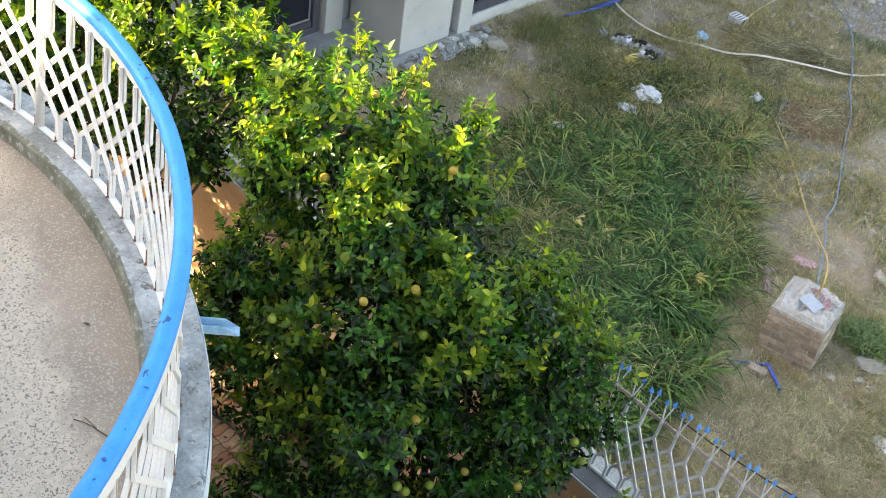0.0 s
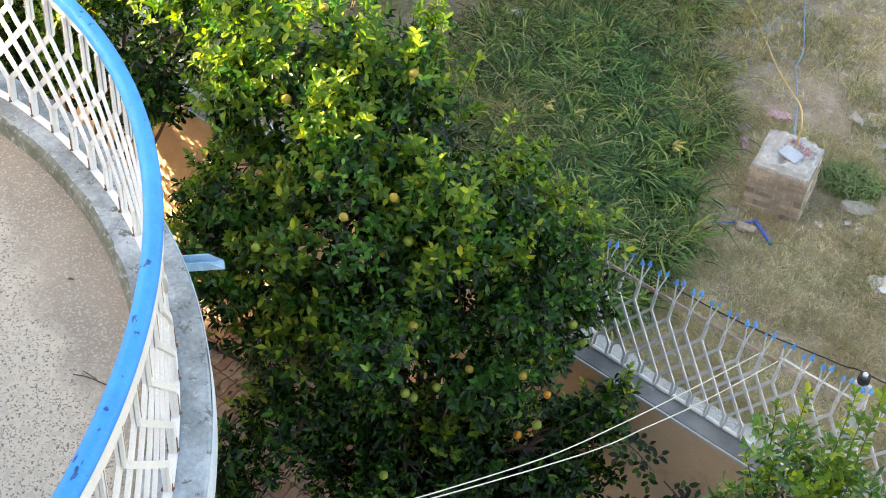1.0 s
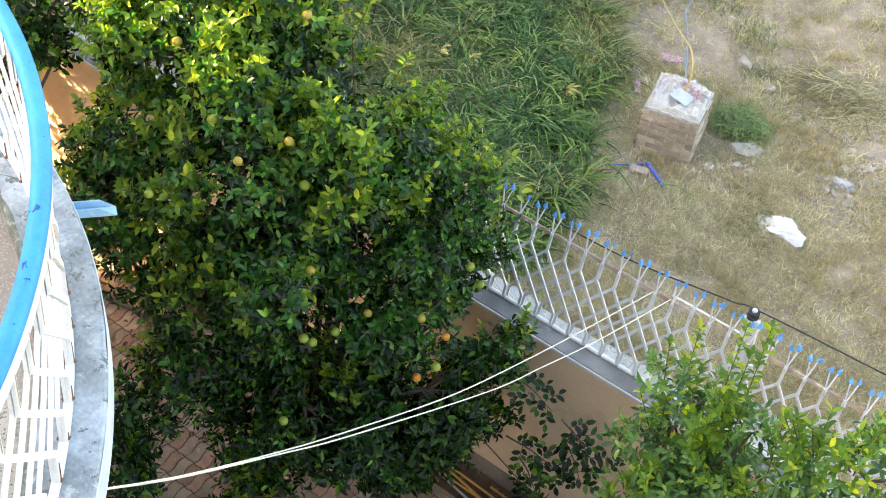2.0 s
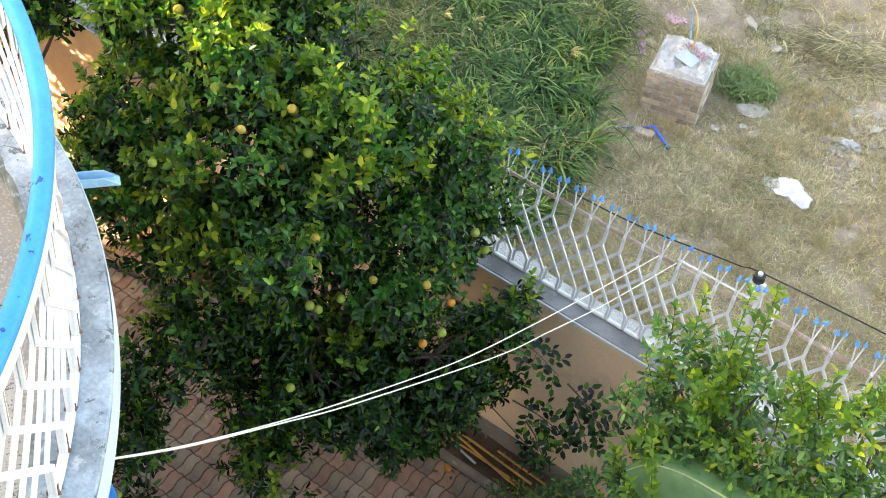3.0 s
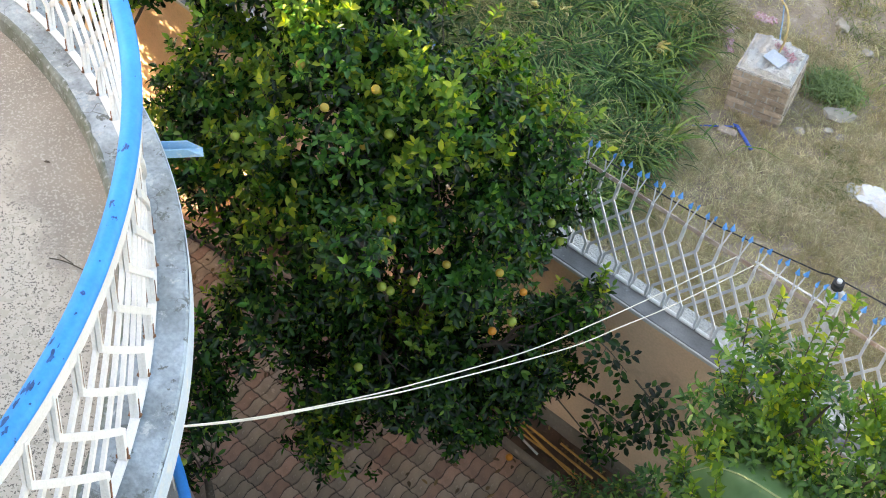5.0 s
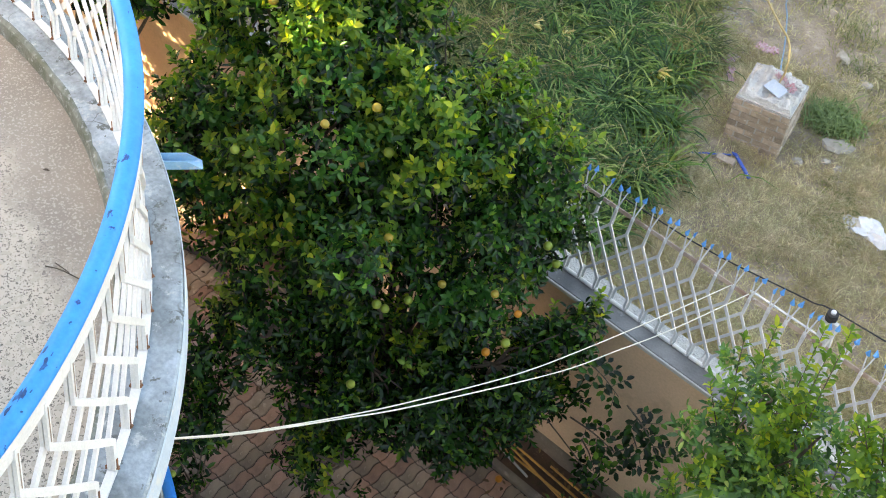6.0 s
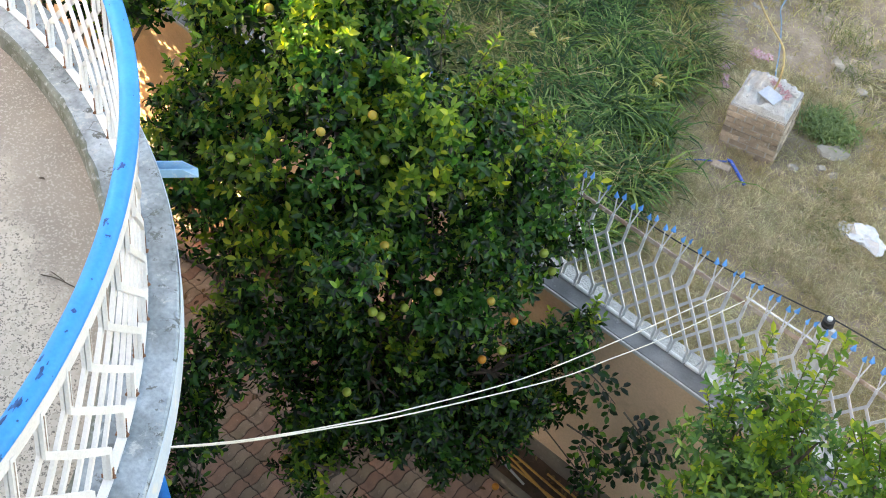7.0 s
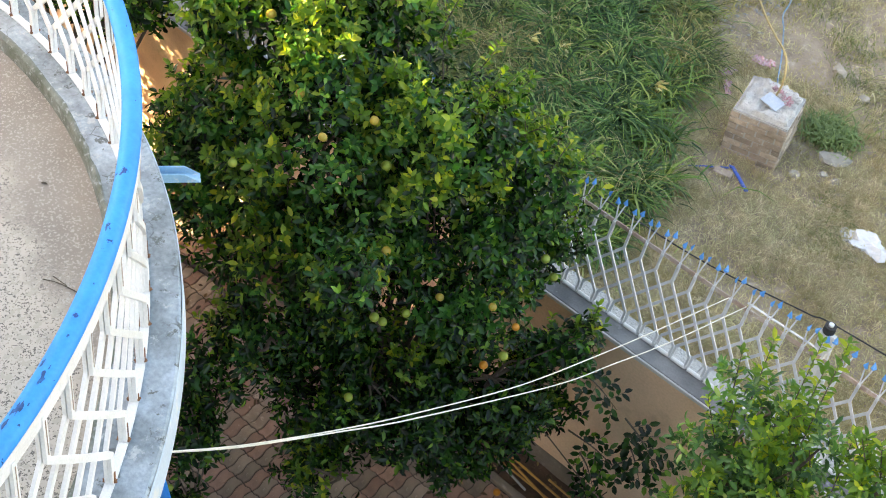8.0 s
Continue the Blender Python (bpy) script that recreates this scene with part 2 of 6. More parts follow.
M_BLUE_TIP = surface("blue_tip_paint", (0.05, 0.27, 0.66), (0.09, 0.34, 0.72), 8, None, 60, 0.45)
M_SPOUT = surface("worn_blue_metal", (0.24, 0.47, 0.66), (0.34, 0.55, 0.70), 9, (0.60, 0.62, 0.62), 60, 0.5, bump_s=0.1)
M_BRICK = surface("weathered_brick", (0.47, 0.38, 0.305), (0.33, 0.265, 0.21), 11, (0.56, 0.52, 0.46), 80, 0.92, bump_s=0.7, bump_d=0.006, jitter=0.3)
M_MORTAR = surface("pale_mortar", (0.50, 0.49, 0.47), (0.40, 0.39, 0.37), 9, (0.33, 0.32, 0.30), 60, 0.95, bump_s=0.6, bump_d=0.008)
M_TOP = surface("rough_mortar", (0.66, 0.64, 0.61), (0.52, 0.505, 0.48), 9, (0.36, 0.35, 0.33), 60, 0.95, bump_s=0.8, bump_d=0.012)
M_FRAME = surface("dark_frame_paint", (0.10, 0.10, 0.125), (0.07, 0.07, 0.09), 5, None, 60, 0.5)
M_STONE = surface("pale_stone", (0.42, 0.38, 0.32), (0.33, 0.30, 0.25), 8, (0.30, 0.27, 0.23), 60, 0.95, bump_s=0.4, bump_d=0.005, jitter=0.2)
M_BAG = surface("white_plastic", (0.72, 0.73, 0.75), (0.62, 0.64, 0.67), 8, (0.45, 0.42, 0.40), 60, 0.45, bump_s=0.2, bump_d=0.004, spot=(0.65, 0.8))
M_SHEET = surface("dull_plastic", (0.46, 0.49, 0.53), (0.36, 0.39, 0.43), 7, (0.28, 0.29, 0.30), 60, 0.5, bump_s=0.4, bump_d=0.01, spot=(0.52, 0.66))
M_SCRAP = surface("pale_blue_card", (0.50, 0.58, 0.68), (0.44, 0.52, 0.62), 9, (0.62, 0.64, 0.66), 60, 0.6)
M_GLASS, _nt, _b = material("dark_glass", 0.12, 0.0, 0.5)
_b.inputs["Base Color"].default_value = (0.012, 0.015, 0.022, 1)
M_BLACK = surface("black_rubber", (0.02, 0.02, 0.022), (0.03, 0.03, 0.03), 20, None, 60, 0.6)
M_YELLOW = surface("ochre_cable", (0.62, 0.46, 0.20), (0.52, 0.39, 0.18), 6, None, 60, 0.6)
M_ROPE = surface("blue_rope", (0.12, 0.25, 0.40), (0.28, 0.36, 0.42), 12, None, 90, 0.8)
M_CORD = surface("white_cord", (0.80, 0.76, 0.66), (0.70, 0.66, 0.56), 7, None, 90, 0.5)
M_BAMBOO = surface("bamboo", (0.52, 0.28, 0.07), (0.40, 0.21, 0.06), 4, (0.24, 0.13, 0.05), 60, 0.5)
M_BARK = surface("citrus_bark", (0.12, 0.095, 0.07), (0.075, 0.06, 0.045), 12, (0.2, 0.18, 0.15), 80, 0.9, bump_s=0.6)
M_PINK = surface("pink_rag", (0.52, 0.22, 0.26), (0.66, 0.54, 0.54), 34, (0.16, 0.12, 0.12), 90, 0.95)
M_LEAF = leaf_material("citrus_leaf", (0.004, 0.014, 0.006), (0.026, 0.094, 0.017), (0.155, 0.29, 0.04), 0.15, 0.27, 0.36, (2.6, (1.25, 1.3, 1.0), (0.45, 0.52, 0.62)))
# young leaves, with warm sunlight mixed into their yellow
M_SUNLIT_SHOOT = leaf_material("young_sunlit_leaf", (0.075, 0.165, 0.022), (0.20, 0.31, 0.035), (0.51, 0.49, 0.055), 0.22, 0.4, 0.45)
# fresh leaves, made lighter to paint in light on the crown's outside
M_FRESH_LIT = leaf_material("fresh_lit_leaf", (0.02, 0.088, 0.02), (0.058, 0.19, 0.04), (0.23, 0.41, 0.085), 0.15, 0.25, 0.36, (3.4, (1.2, 1.15, 1.0), (0.5, 0.62, 0.6)))
M_LIME_TIP = leaf_material("fresh_lime_leaf", (0.08, 0.20, 0.06), (0.19, 0.34, 0.09), (0.45, 0.52, 0.17), 0.15, 0.38, 0.35)
M_LIME = leaf_material("lime_leaf", (0.028, 0.085, 0.032), (0.10, 0.22, 0.07), (0.30, 0.43, 0.13), 0.16, 0.33, 0.3, (5.0, (1.25, 1.15, 1.0), (0.5, 0.6, 0.65)))
M_BANANA = leaf_material("banana_leaf", (0.14, 0.26, 0.13), (0.17, 0.30, 0.15), (0.21, 0.34, 0.17), 0.1, 0.35)
M_OLIVE = leaf_material("olive_grass", (0.05, 0.07, 0.027), (0.28, 0.31, 0.125), (0.56, 0.51, 0.31), 0.22, 0.6, 0.3, (1.4, (1.35, 1.15, 0.95), (0.55, 0.62, 0.55)))
M_MIDRIB = surface("pale_midrib", (0.42, 0.50, 0.20), (0.34, 0.44, 0.17), 9, None, 60, 0.5)
M_WEED = leaf_material("leafy_weed", (0.12, 0.175, 0.07), (0.24, 0.315, 0.13), (0.35, 0.40, 0.18), 0.2, 0.6, 0.25)
M_GRASS = leaf_material("green_grass", (0.018, 0.06, 0.02), (0.165, 0.32, 0.09), (0.40, 0.48, 0.20), 0.2, 0.55, 0.32, (1.6, (1.45, 1.15, 0.95), (0.45, 0.56, 0.5)))
M_TURF = leaf_material("weed_leaf", (0.12, 0.155, 0.06), (0.22, 0.26, 0.115), (0.36, 0.35, 0.19), 0.15, 0.6, 0.25, (1.3, (1.4, 1.1, 0.9), (0.7, 0.75, 0.7)))
M_STRAW = leaf_material("dry_grass", (0.40, 0.325, 0.245), (0.65, 0.535, 0.43), (0.81, 0.705, 0.60), 0.25, 0.85, 0.3, (0.9, (0.80, 0.76, 0.66), (1.1, 1.08, 1.12)))
M_SCRUB = leaf_material("withering_grass", (0.31, 0.24, 0.15), (0.63, 0.50, 0.34), (0.82, 0.69, 0.5), 0.2, 0.8, 0.35, (1.1, (0.78, 0.86, 0.68), (1.12, 0.98, 0.95)))
M_RUSTWEED = leaf_material("rusty_weed", (0.28, 0.19, 0.13), (0.52, 0.37, 0.27), (0.66, 0.5, 0.38), 0.2, 0.8, 0.25)
M_GOLD = leaf_material("golden_leaf", (0.62, 0.47, 0.25), (0.82, 0.68, 0.42), (0.9, 0.8, 0.6), 0.25, 0.6, 0.3)
M_RUBBLE = surface("grey_rubble", (0.40, 0.39, 0.38), (0.29, 0.285, 0.28), 6, (0.52, 0.51, 0.49), 60, 0.95, bump_s=0.4, bump_d=0.005)
M_HAY = leaf_material("cut_straw", (0.20, 0.17, 0.11), (0.44, 0.37, 0.25), (0.64, 0.57, 0.42), 0.25, 0.8, 0.3)
M_DEAD = leaf_material("dead_leaf", (0.07, 0.045, 0.03), (0.17, 0.10, 0.055), (0.32, 0.22, 0.11), 0.2, 0.8, 0.1)
M_FRUIT = surface("ripening_orange", (0.37, 0.25, 0.03), (0.28, 0.225, 0.035), 12, (0.35, 0.36, 0.05), 150, 0.45, bump_s=0.3, bump_d=0.001)
M_UNRIPE = surface("green_orange", (0.30, 0.35, 0.05), (0.20, 0.29, 0.04), 12, (0.42, 0.40, 0.06), 150, 0.45, bump_s=0.3, bump_d=0.001)
M_RIPE = surface("ripe_orange", (0.58, 0.22, 0.02), (0.50, 0.20, 0.02), 12, None, 150, 0.45, bump_s=0.3, bump_d=0.001)


def floor_material():
    """Grey cement with exposed pale and dark stone chips, worn smooth in a broad band."""
    m, nt, b = material("chip_floor", 0.8, 0.0, 0.4)
    tc = nt.nodes.new("ShaderNodeTexCoord")
    warp = nt.nodes.new("ShaderNodeTexNoise")
    warp.inputs["Scale"].default_value = 65
    nt.links.new(tc.outputs["Object"], warp.inputs["Vector"])
    add = nt.nodes.new("ShaderNodeVectorMath")
    add.operation = "MULTIPLY_ADD"
    add.inputs[1].default_value = (0.03, 0.03, 0.03)
    nt.links.new(warp.outputs["Color"], add.inputs[0])
    nt.links.new(tc.outputs["Object"], add.inputs[2])
    vor = nt.nodes.new("ShaderNodeTexVoronoi")
    vor.inputs["Scale"].default_value = 120
    nt.links.new(add.outputs[0], vor.inputs["Vector"])
    ramp = nt.nodes.new("ShaderNodeValToRGB")
    e = ramp.color_ramp.elements
    e[0].position, e[0].color = 0.15, (0.15, 0.135, 0.12, 1)
    e[1].position, e[1].color = 0.24, (0.50, 0.45, 0.38, 1)
    sep = nt.nodes.new("ShaderNodeSeparateColor")
    nt.links.new(vor.outputs["Color"], sep.inputs[0])
    nt.links.new(sep.outputs[0], ramp.inputs[0])
    cement = mix_rgb(nt, noise_fac(nt, 2.5), (0.33, 0.285, 0.24), (0.27, 0.235, 0.20))
    cement = mix_rgb(nt, noise_fac(nt, 70, 3, 0.54, 0.62), cement, (0.42, 0.385, 0.335))
    side = nt.nodes.new("ShaderNodeVectorMath")
    side.operation = "DOT_PRODUCT"
    side.inputs[1].default_value = (0.34, 1.0, 0.0)
    nt.links.new(tc.outputs["Object"], side.inputs[0])
    sc = nt.nodes.new("ShaderNodeMath")
    sc.operation = "MULTIPLY_ADD"
    sc.inputs[1].default_value = 0.45
    nt.links.new(noise_fac(nt, 2.6, 5, 0.2, 0.8), sc.inputs[0])
    nt.links.new(side.outputs["Value"], sc.inputs[2])
    band = nt.nodes.new("ShaderNodeMapRange")
    band.inputs[1].default_value, band.inputs[2].default_value = 0.95, 0.72
    nt.links.new(sc.outputs[0], band.inputs[0])
    chips = mix_rgb(nt, noise_fac(nt, 20, 2, 0.56, 0.62), ramp.outputs[0], (0.43, 0.39, 0.325))
    nt.links.new(mix_rgb(nt, band.outputs[0], cement, chips), b.inputs["Base Color"])
    bump(nt, b, vor.outputs["Distance"], 0.15, 0.004)
    return m


# ---------------------------------------------------------------- plan
WALL_Y0, WALL_Y1, WALL_Z = 6.17, 6.47, 2.33
BALC, CURB_Z = (-6.05, -0.70), 5.42
R_IN, R_FOOT, R_OUT = 3.66, 3.83, 4.005
HOUSE_Z, HOUSE_TOP = 7.8, 8.8
FLOOR_Z = CURB_Z - 0.11
RAIL_C, RAIL_R, RAIL_Z = (-6.23, -0.42), 3.75, CURB_Z + 0.95
M_FLOOR = floor_material()

# ---------------------------------------------------------------- ground, yard, boundary wall
def field_height(x, y):
    k = min(1.0, max(0.0, (y - 6.8) / 1.5))
    return k * (0.07 * noise.noise(Vector((x * 0.35, y * 0.35, 3))) + 0.03 * noise.noise(Vector((x * 1.7, y * 1.7, 9))))


def build_ground():
    xs = [-300, -120, -50, -30] + [-24 + 0.4 * i for i in range(86)] + [16, 30, 60, 150, 300]
    ys = [-300, -100, -40, -15, 0, 5.8, 6.4] + [6.8 + 0.35 * i for i in range(60)] + [32, 50, 100, 300]
    bm = bmesh.new()
    grid = [[bm.verts.new((x, y, (field_height(x, y) if y > 6.5 else -0.09) - 0.01)) for x in xs] for y in ys]
    for a, b in zip(grid, grid[1:]):
        for i in range(len(xs) - 1):
            bm.faces.new((a[i], a[i + 1], b[i + 1], b[i]))
    tagged(link_mesh("ground", bm, M_SOIL, smooth=True), "dry brown earth of a vacant plot", "ground", kind="structure")


def build_yard_base():
    bm = bmesh.new()
    box(bm, (-13.0, -1.0, -0.085), (6.0, 5.69, -0.012))
    ob = tagged(link_mesh("pavement", bm, M_JOINT), "courtyard of interlocking wavy grey and reddish pavers", "pavement", kind="structure")
    bm = bmesh.new()
    box(bm, (-13.0, 5.69, -0.085), (6.0, 5.77, 0.045), 0.008)
    tagged(link_mesh("kerb", bm, M_KERB), "low concrete kerb along the planting bed", "kerb", kind="structure")
    bm = bmesh.new()
    n = 120
    rows = [[bm.verts.new((-13 + 19 * i / n, y, 0.012 + 0.03 * noise.noise(Vector((i * 0.7, y * 6, 1))))) for i in range(n + 1)] for y in (5.772, 5.9, 6.03, 6.168)]
    for a, b in zip(rows, rows[1:]):
        for i in range(n):
            bm.faces.new((a[i], a[i + 1], b[i + 1], b[i]))
    tagged(link_mesh("flower_bed", bm, M_BED, smooth=True), "narrow bed of reddish soil at the foot of the wall", "soil", kind="structure")
    return ob


def build_boundary_wall():
    bm = bmesh.new()
    box(bm, (-16.0, WALL_Y0 + 0.012, -0.5), (8.0, WALL_Y1 - 0.012, WALL_Z - 0.05))
    wall = tagged(link_mesh("wall_north", bm, M_PLASTER), "tan plastered boundary wall with a grey concrete coping", "wall", kind="structure")
    bm = bmesh.new()
    box(bm, (-16.0, WALL_Y0 + 0.002, -0.3), (8.0, WALL_Y0 + 0.011, 0.24), 0.003)
    part("plinth", bm, M_KERB, wall, "stained cement plinth band")
    bm = bmesh.new()
    box(bm, (-16.0, WALL_Y0 - 0.012, WALL_Z - 0.05), (8.0, 6.335, WALL_Z), 0.006)
    part("coping", bm, M_COPING, wall)
    # pale strip that paints the bright line on the coping's lit edge
    bm = bmesh.new()
    box(bm, (-16.0, WALL_Y0 - 0.03, WALL_Z - 0.045), (8.0, WALL_Y0 - 0.013, WALL_Z - 0.004), 0.004)
    part("coping_lit_edge", bm, M_PALE, wall, "pale strip added for the light caught by the coping's edge")
    # the outer half of the coping is a row of pale, chipped blocks
    x = -9.0
    random.seed(5)
    while x < 3.0:
        w = rnd(0.28, 0.5)
        bm = bmesh.new()
        box(bm, (x + 0.001, 6.339, WALL_Z - 0.05), (x + w - 0.001, WALL_Y1 + rnd(-0.03, 0.03), WALL_Z + rnd(-0.006, 0.014)), 0.008)
        part("coping_block", bm, M_TOP, wall)
        x += w


def build_fence():
    """Two layers of bent bars that cross in a lattice, on a base pipe, with a rusty top rail and blue spear tips in pairs."""
    fence = tagged(empty("lattice_fence", (-2.5, 6.33, WALL_Z)), "silver-painted iron lattice fence with blue spear tips on the wall", "fence")
    step, n = 0.161, 68
    x0 = -3.043 - 32 * step
    def lean(z):
        return 6.36 + (z - 2.455) * 0.25
    # the base pipe is broken into lengths between the feet of the bars
    for i in range(n):
        bm = bmesh.new()
        x = x0 + i * step
        tube(bm, [(x + 0.016, 6.322, WALL_Z + 0.02), (x + step - 0.016, 6.322, WALL_Z + 0.02)], 0.018, 8)
        part("base_pipe", bm, M_WHITE, fence, "white-painted base pipe")
    bm = bmesh.new()
    flat_bar(bm, [(x0, lean(3.10) + 0.014, 3.10), (x0 + n * step, lean(3.10) + 0.014, 3.10)], 0.034, 0.012, (0, 1, -0.25))
    part("top_rail", bm, M_RUSTY, fence, "rusty top rail")
    foot, knee, elbow, top = 2.338, 2.452, 2.955, 3.262
    bars = []
    for s, dy in ((-1, -0.01), (1, 0.01)):
        bm = bmesh.new()
        run = s * 2.5 * step
        pts = [(0.012 * s, 6.328 + dy - 6.33, foot - WALL_Z), (0.012 * s, lean(knee) + dy - 6.33, knee - WALL_Z),
               (run, lean(elbow) + dy - 6.33, elbow - WALL_Z), (run - s * 0.004, lean(3.1) + dy - 6.33, 3.12 - WALL_Z)]
        flat_bar(bm, pts, 0.023, 0.012, (0, 1, -0.25))
        tube(bm, [pts[-1], (run - s * 0.026, lean(top) - 6.33 + (0.03 if s < 0 else 0.0), top - WALL_Z)], 0.0065, 6)
        me = bpy.data.meshes.new("bar")
        bm.to_mesh(me)
        bm.free()
        me.materials.append(M_GALV)
        me.materials.append(M_RUSTY)
        bars.append(me)
    bm = bmesh.new()
    v = [bm.verts.new(p) for p in ((-0.024, 0, 0.0), (0.024, 0, 0.0), (0, -0.011, 0.004), (0, 0.011, 0.004), (0, 0, 0.056), (0, 0, -0.016))]
    for a, b, c in ((0, 2, 4), (2, 1, 4), (1, 3, 4), (3, 0, 4), (2, 0, 5), (1, 2, 5), (3, 1, 5), (0, 3, 5)):
        bm.faces.new((v[a], v[b], v[c]))
    tip_mesh = bpy.data.meshes.new("spear_tip")
    bm.to_mesh(tip_mesh)
    bm.free()
    tip_mesh.materials.append(M_BLUE_TIP)
    random.seed(11)
    for i in range(n):
        x = x0 + i * step
        for k, me in enumerate(bars):
            s = -1 if k == 0 else 1
            ob = new("bar", me)
            ob.parent = fence
            ob.matrix_parent_inverse = fence.matrix_basis.inverted()
            ob.matrix_basis = pose(x + rnd(-0.004, 0.004), 6.33, WALL_Z, rnd(-0.5, 0.5), 0, rnd(-0.8, 0.8))
            tp = new("spear_tip", tip_mesh)
            tp.parent = fence
            tp.matrix_parent_inverse = fence.matrix_basis.inverted()
            tp.matrix_basis = pose(x + s * (2.5 * step - 0.026), lean(top) + (0.03 if s < 0 else 0.0), top + 0.006, rnd(-32, -12), rnd(-8, 14) - 6 * s, rnd(-60, 60))
    # two thin rods wired along the outside of the top rail beside the post
    for y, z in ((6.575, 3.125), (6.60, 3.10)):
        bm = bmesh.new()
        tube(bm, [(-2.2, y, z), (-1.58, y - 0.005, z + 0.012)], 0.008, 6)
        part("rod", bm, M_GALV, fence)
    # post with a black insulator
    post = tagged(empty("fence_post", (-1.5, 6.5, WALL_Z)), "grey steel fence post carrying a black wire insulator", "post")
    bm = bmesh.new()
    flat_bar(bm, [(-1.46, 6.465, WALL_Z - 0.25), (-1.565, 6.61, 3.30)], 0.12, 0.045, (0, 1, -0.2))
    part("upright", bm, M_GALV, post)
    bm = bmesh.new()
    flat_bar(bm, [(-1.40, 6.48, WALL_Z - 0.02), (-1.45, 6.56, 2.9)], 0.04, 0.03, (0, 1, -0.2))
    part("brace", bm, M_GALV, post)
    bm = bmesh.new()
    for r0, za, zb in ((0.046, 3.30, 3.322), (0.032, 3.322, 3.345), (0.044, 3.345, 3.365)):
        tube(bm, [(-1.575, 6.625, za), (-1.575, 6.625, zb)], r0, 16)
    part("insulator", bm, M_BLACK, post, "black ribbed insulator")
    bm = bmesh.new()
    tube(bm, [(-1.575, 6.625, 3.365), (-1.575, 6.625, 3.384)], 0.02, 12)
    part("cap_nut", bm, M_GALV, post)
    bm = bmesh.new()
    tube(bm, curve_pts([(-8.3, 6.69, 3.2), (-5.0, 6.67, 3.1), (-3.37, 6.67, 3.10), (-2.6, 6.67, 3.14), (-1.8, 6.67, 3.285), (-1.2, 6.67, 3.37), (2.5, 6.72, 3.5)], 10), 0.006, 6)
    tagged(link_mesh("black_wire", bm, M_BLACK, smooth=True), "black wire strung along the outside of the fence", "wire")


# ---------------------------------------------------------------- house and round balcony
def build_house():
    # the house out of view; its width and steps are set for the shadow
    bm = bmesh.new()
    box(bm, (-14.7, -12.0, -0.3), (-13.304, -0.86, HOUSE_Z - 0.45))
    box(bm, (-13.3, -12.0, -0.3), (-10.3, -0.86, HOUSE_Z + 0.1))
    box(bm, (-10.296, -12.0, -0.3), (9.0, -0.86, HOUSE_TOP))
    tagged(link_mesh("wall_south", bm, M_PALE), "unseen pale house block behind the balcony, stepped to shape its shadow", "wall", kind="structure")
    # unseen slabs added in the west, cut to shape where sunlight falls
    bm = bmesh.new()
    box(bm, (-18.3, -2.2, -0.3), (-18.0, 6.5, 11.5))
    box(bm, (-18.3, -4.4, 7.0), (-18.0, -2.2, 8.7))
    tagged(link_mesh("sun_blocker_west", bm, M_PALE), "unseen tall wall added to keep the sun off the plot", "wall", kind="structure")
    bm = bmesh.new()
    ring_section(bm, BALC, radians(-4), radians(184), 80, [(0.0, CURB_Z - 0.30), (R_OUT - 0.35, CURB_Z - 0.30), (R_OUT - 0.05, CURB_Z - 0.20), (R_OUT - 0.05, FLOOR_Z - 0.004), (0.0, FLOOR_Z - 0.004)])
    tagged(link_mesh("balcony_slab", bm, M_PALE), "round concrete balcony slab", "balcony", kind="structure")
    bm = bmesh.new()
    n = 80
    c = bm.verts.new((*BALC, FLOOR_Z))
    ring = [bm.verts.new((BALC[0] + (R_IN + 0.01) * math.cos(radians(-2 + 184 * i / n)), BALC[1] + (R_IN + 0.01) * math.sin(radians(-2 + 184 * i / n)), FLOOR_Z)) for i in range(n + 1)]
    for a, b in zip(ring, ring[1:]):
        bm.faces.new((c, a, b))
    tagged(link_mesh("balcony_floor", bm, M_FLOOR), "balcony floor of worn cement and exposed stone chips", "floor", kind="structure")
    bm = bmesh.new()
    ring_section(bm, BALC, radians(-2), radians(182), 150, [(R_IN, FLOOR_Z - 0.02), (R_IN + 0.012, CURB_Z - 0.015), (R_IN + 0.03, CURB_Z), (R_OUT - 0.012, CURB_Z), (R_OUT, CURB_Z - 0.012), (R_OUT, CURB_Z - 0.15), (R_IN + 0.2, CURB_Z - 0.15)])
    for v in bm.verts:
        k = noise.noise(v.co * 5)
        v.co += Vector((v.co.x - BALC[0], v.co.y - BALC[1], 0)).normalized() * 0.006 * k + Vector((0, 0, 0.004 * noise.noise(v.co * 9)))
    tagged(link_mesh("balcony_curb", bm, M_CURB), "weathered grey curb round the balcony, stained and chipped", "curb", kind="structure")
    bm = bmesh.new()
    ring_section(bm, BALC, radians(-2), radians(182), 150, [(R_IN - 0.010, FLOOR_Z - 0.02), (R_IN + 0.002, CURB_Z - 0.014), (R_IN + 0.022, CURB_Z + 0.003), (R_IN + 0.034, CURB_Z + 0.002), (R_IN + 0.034, CURB_Z - 0.03), (R_IN + 0.02, FLOOR_Z - 0.02)])
    for v in bm.verts:
        v.co += Vector((v.co.x - BALC[0], v.co.y - BALC[1], 0)).normalized() * (0.004 if v.co.z < CURB_Z - 0.005 else 0.02) * noise.noise(v.co * 16)
    tagged(link_mesh("curb_face", bm, M_MOSS), "dark mossy inner face of the balcony curb", "curb", kind="structure")
    bm = bmesh.new()
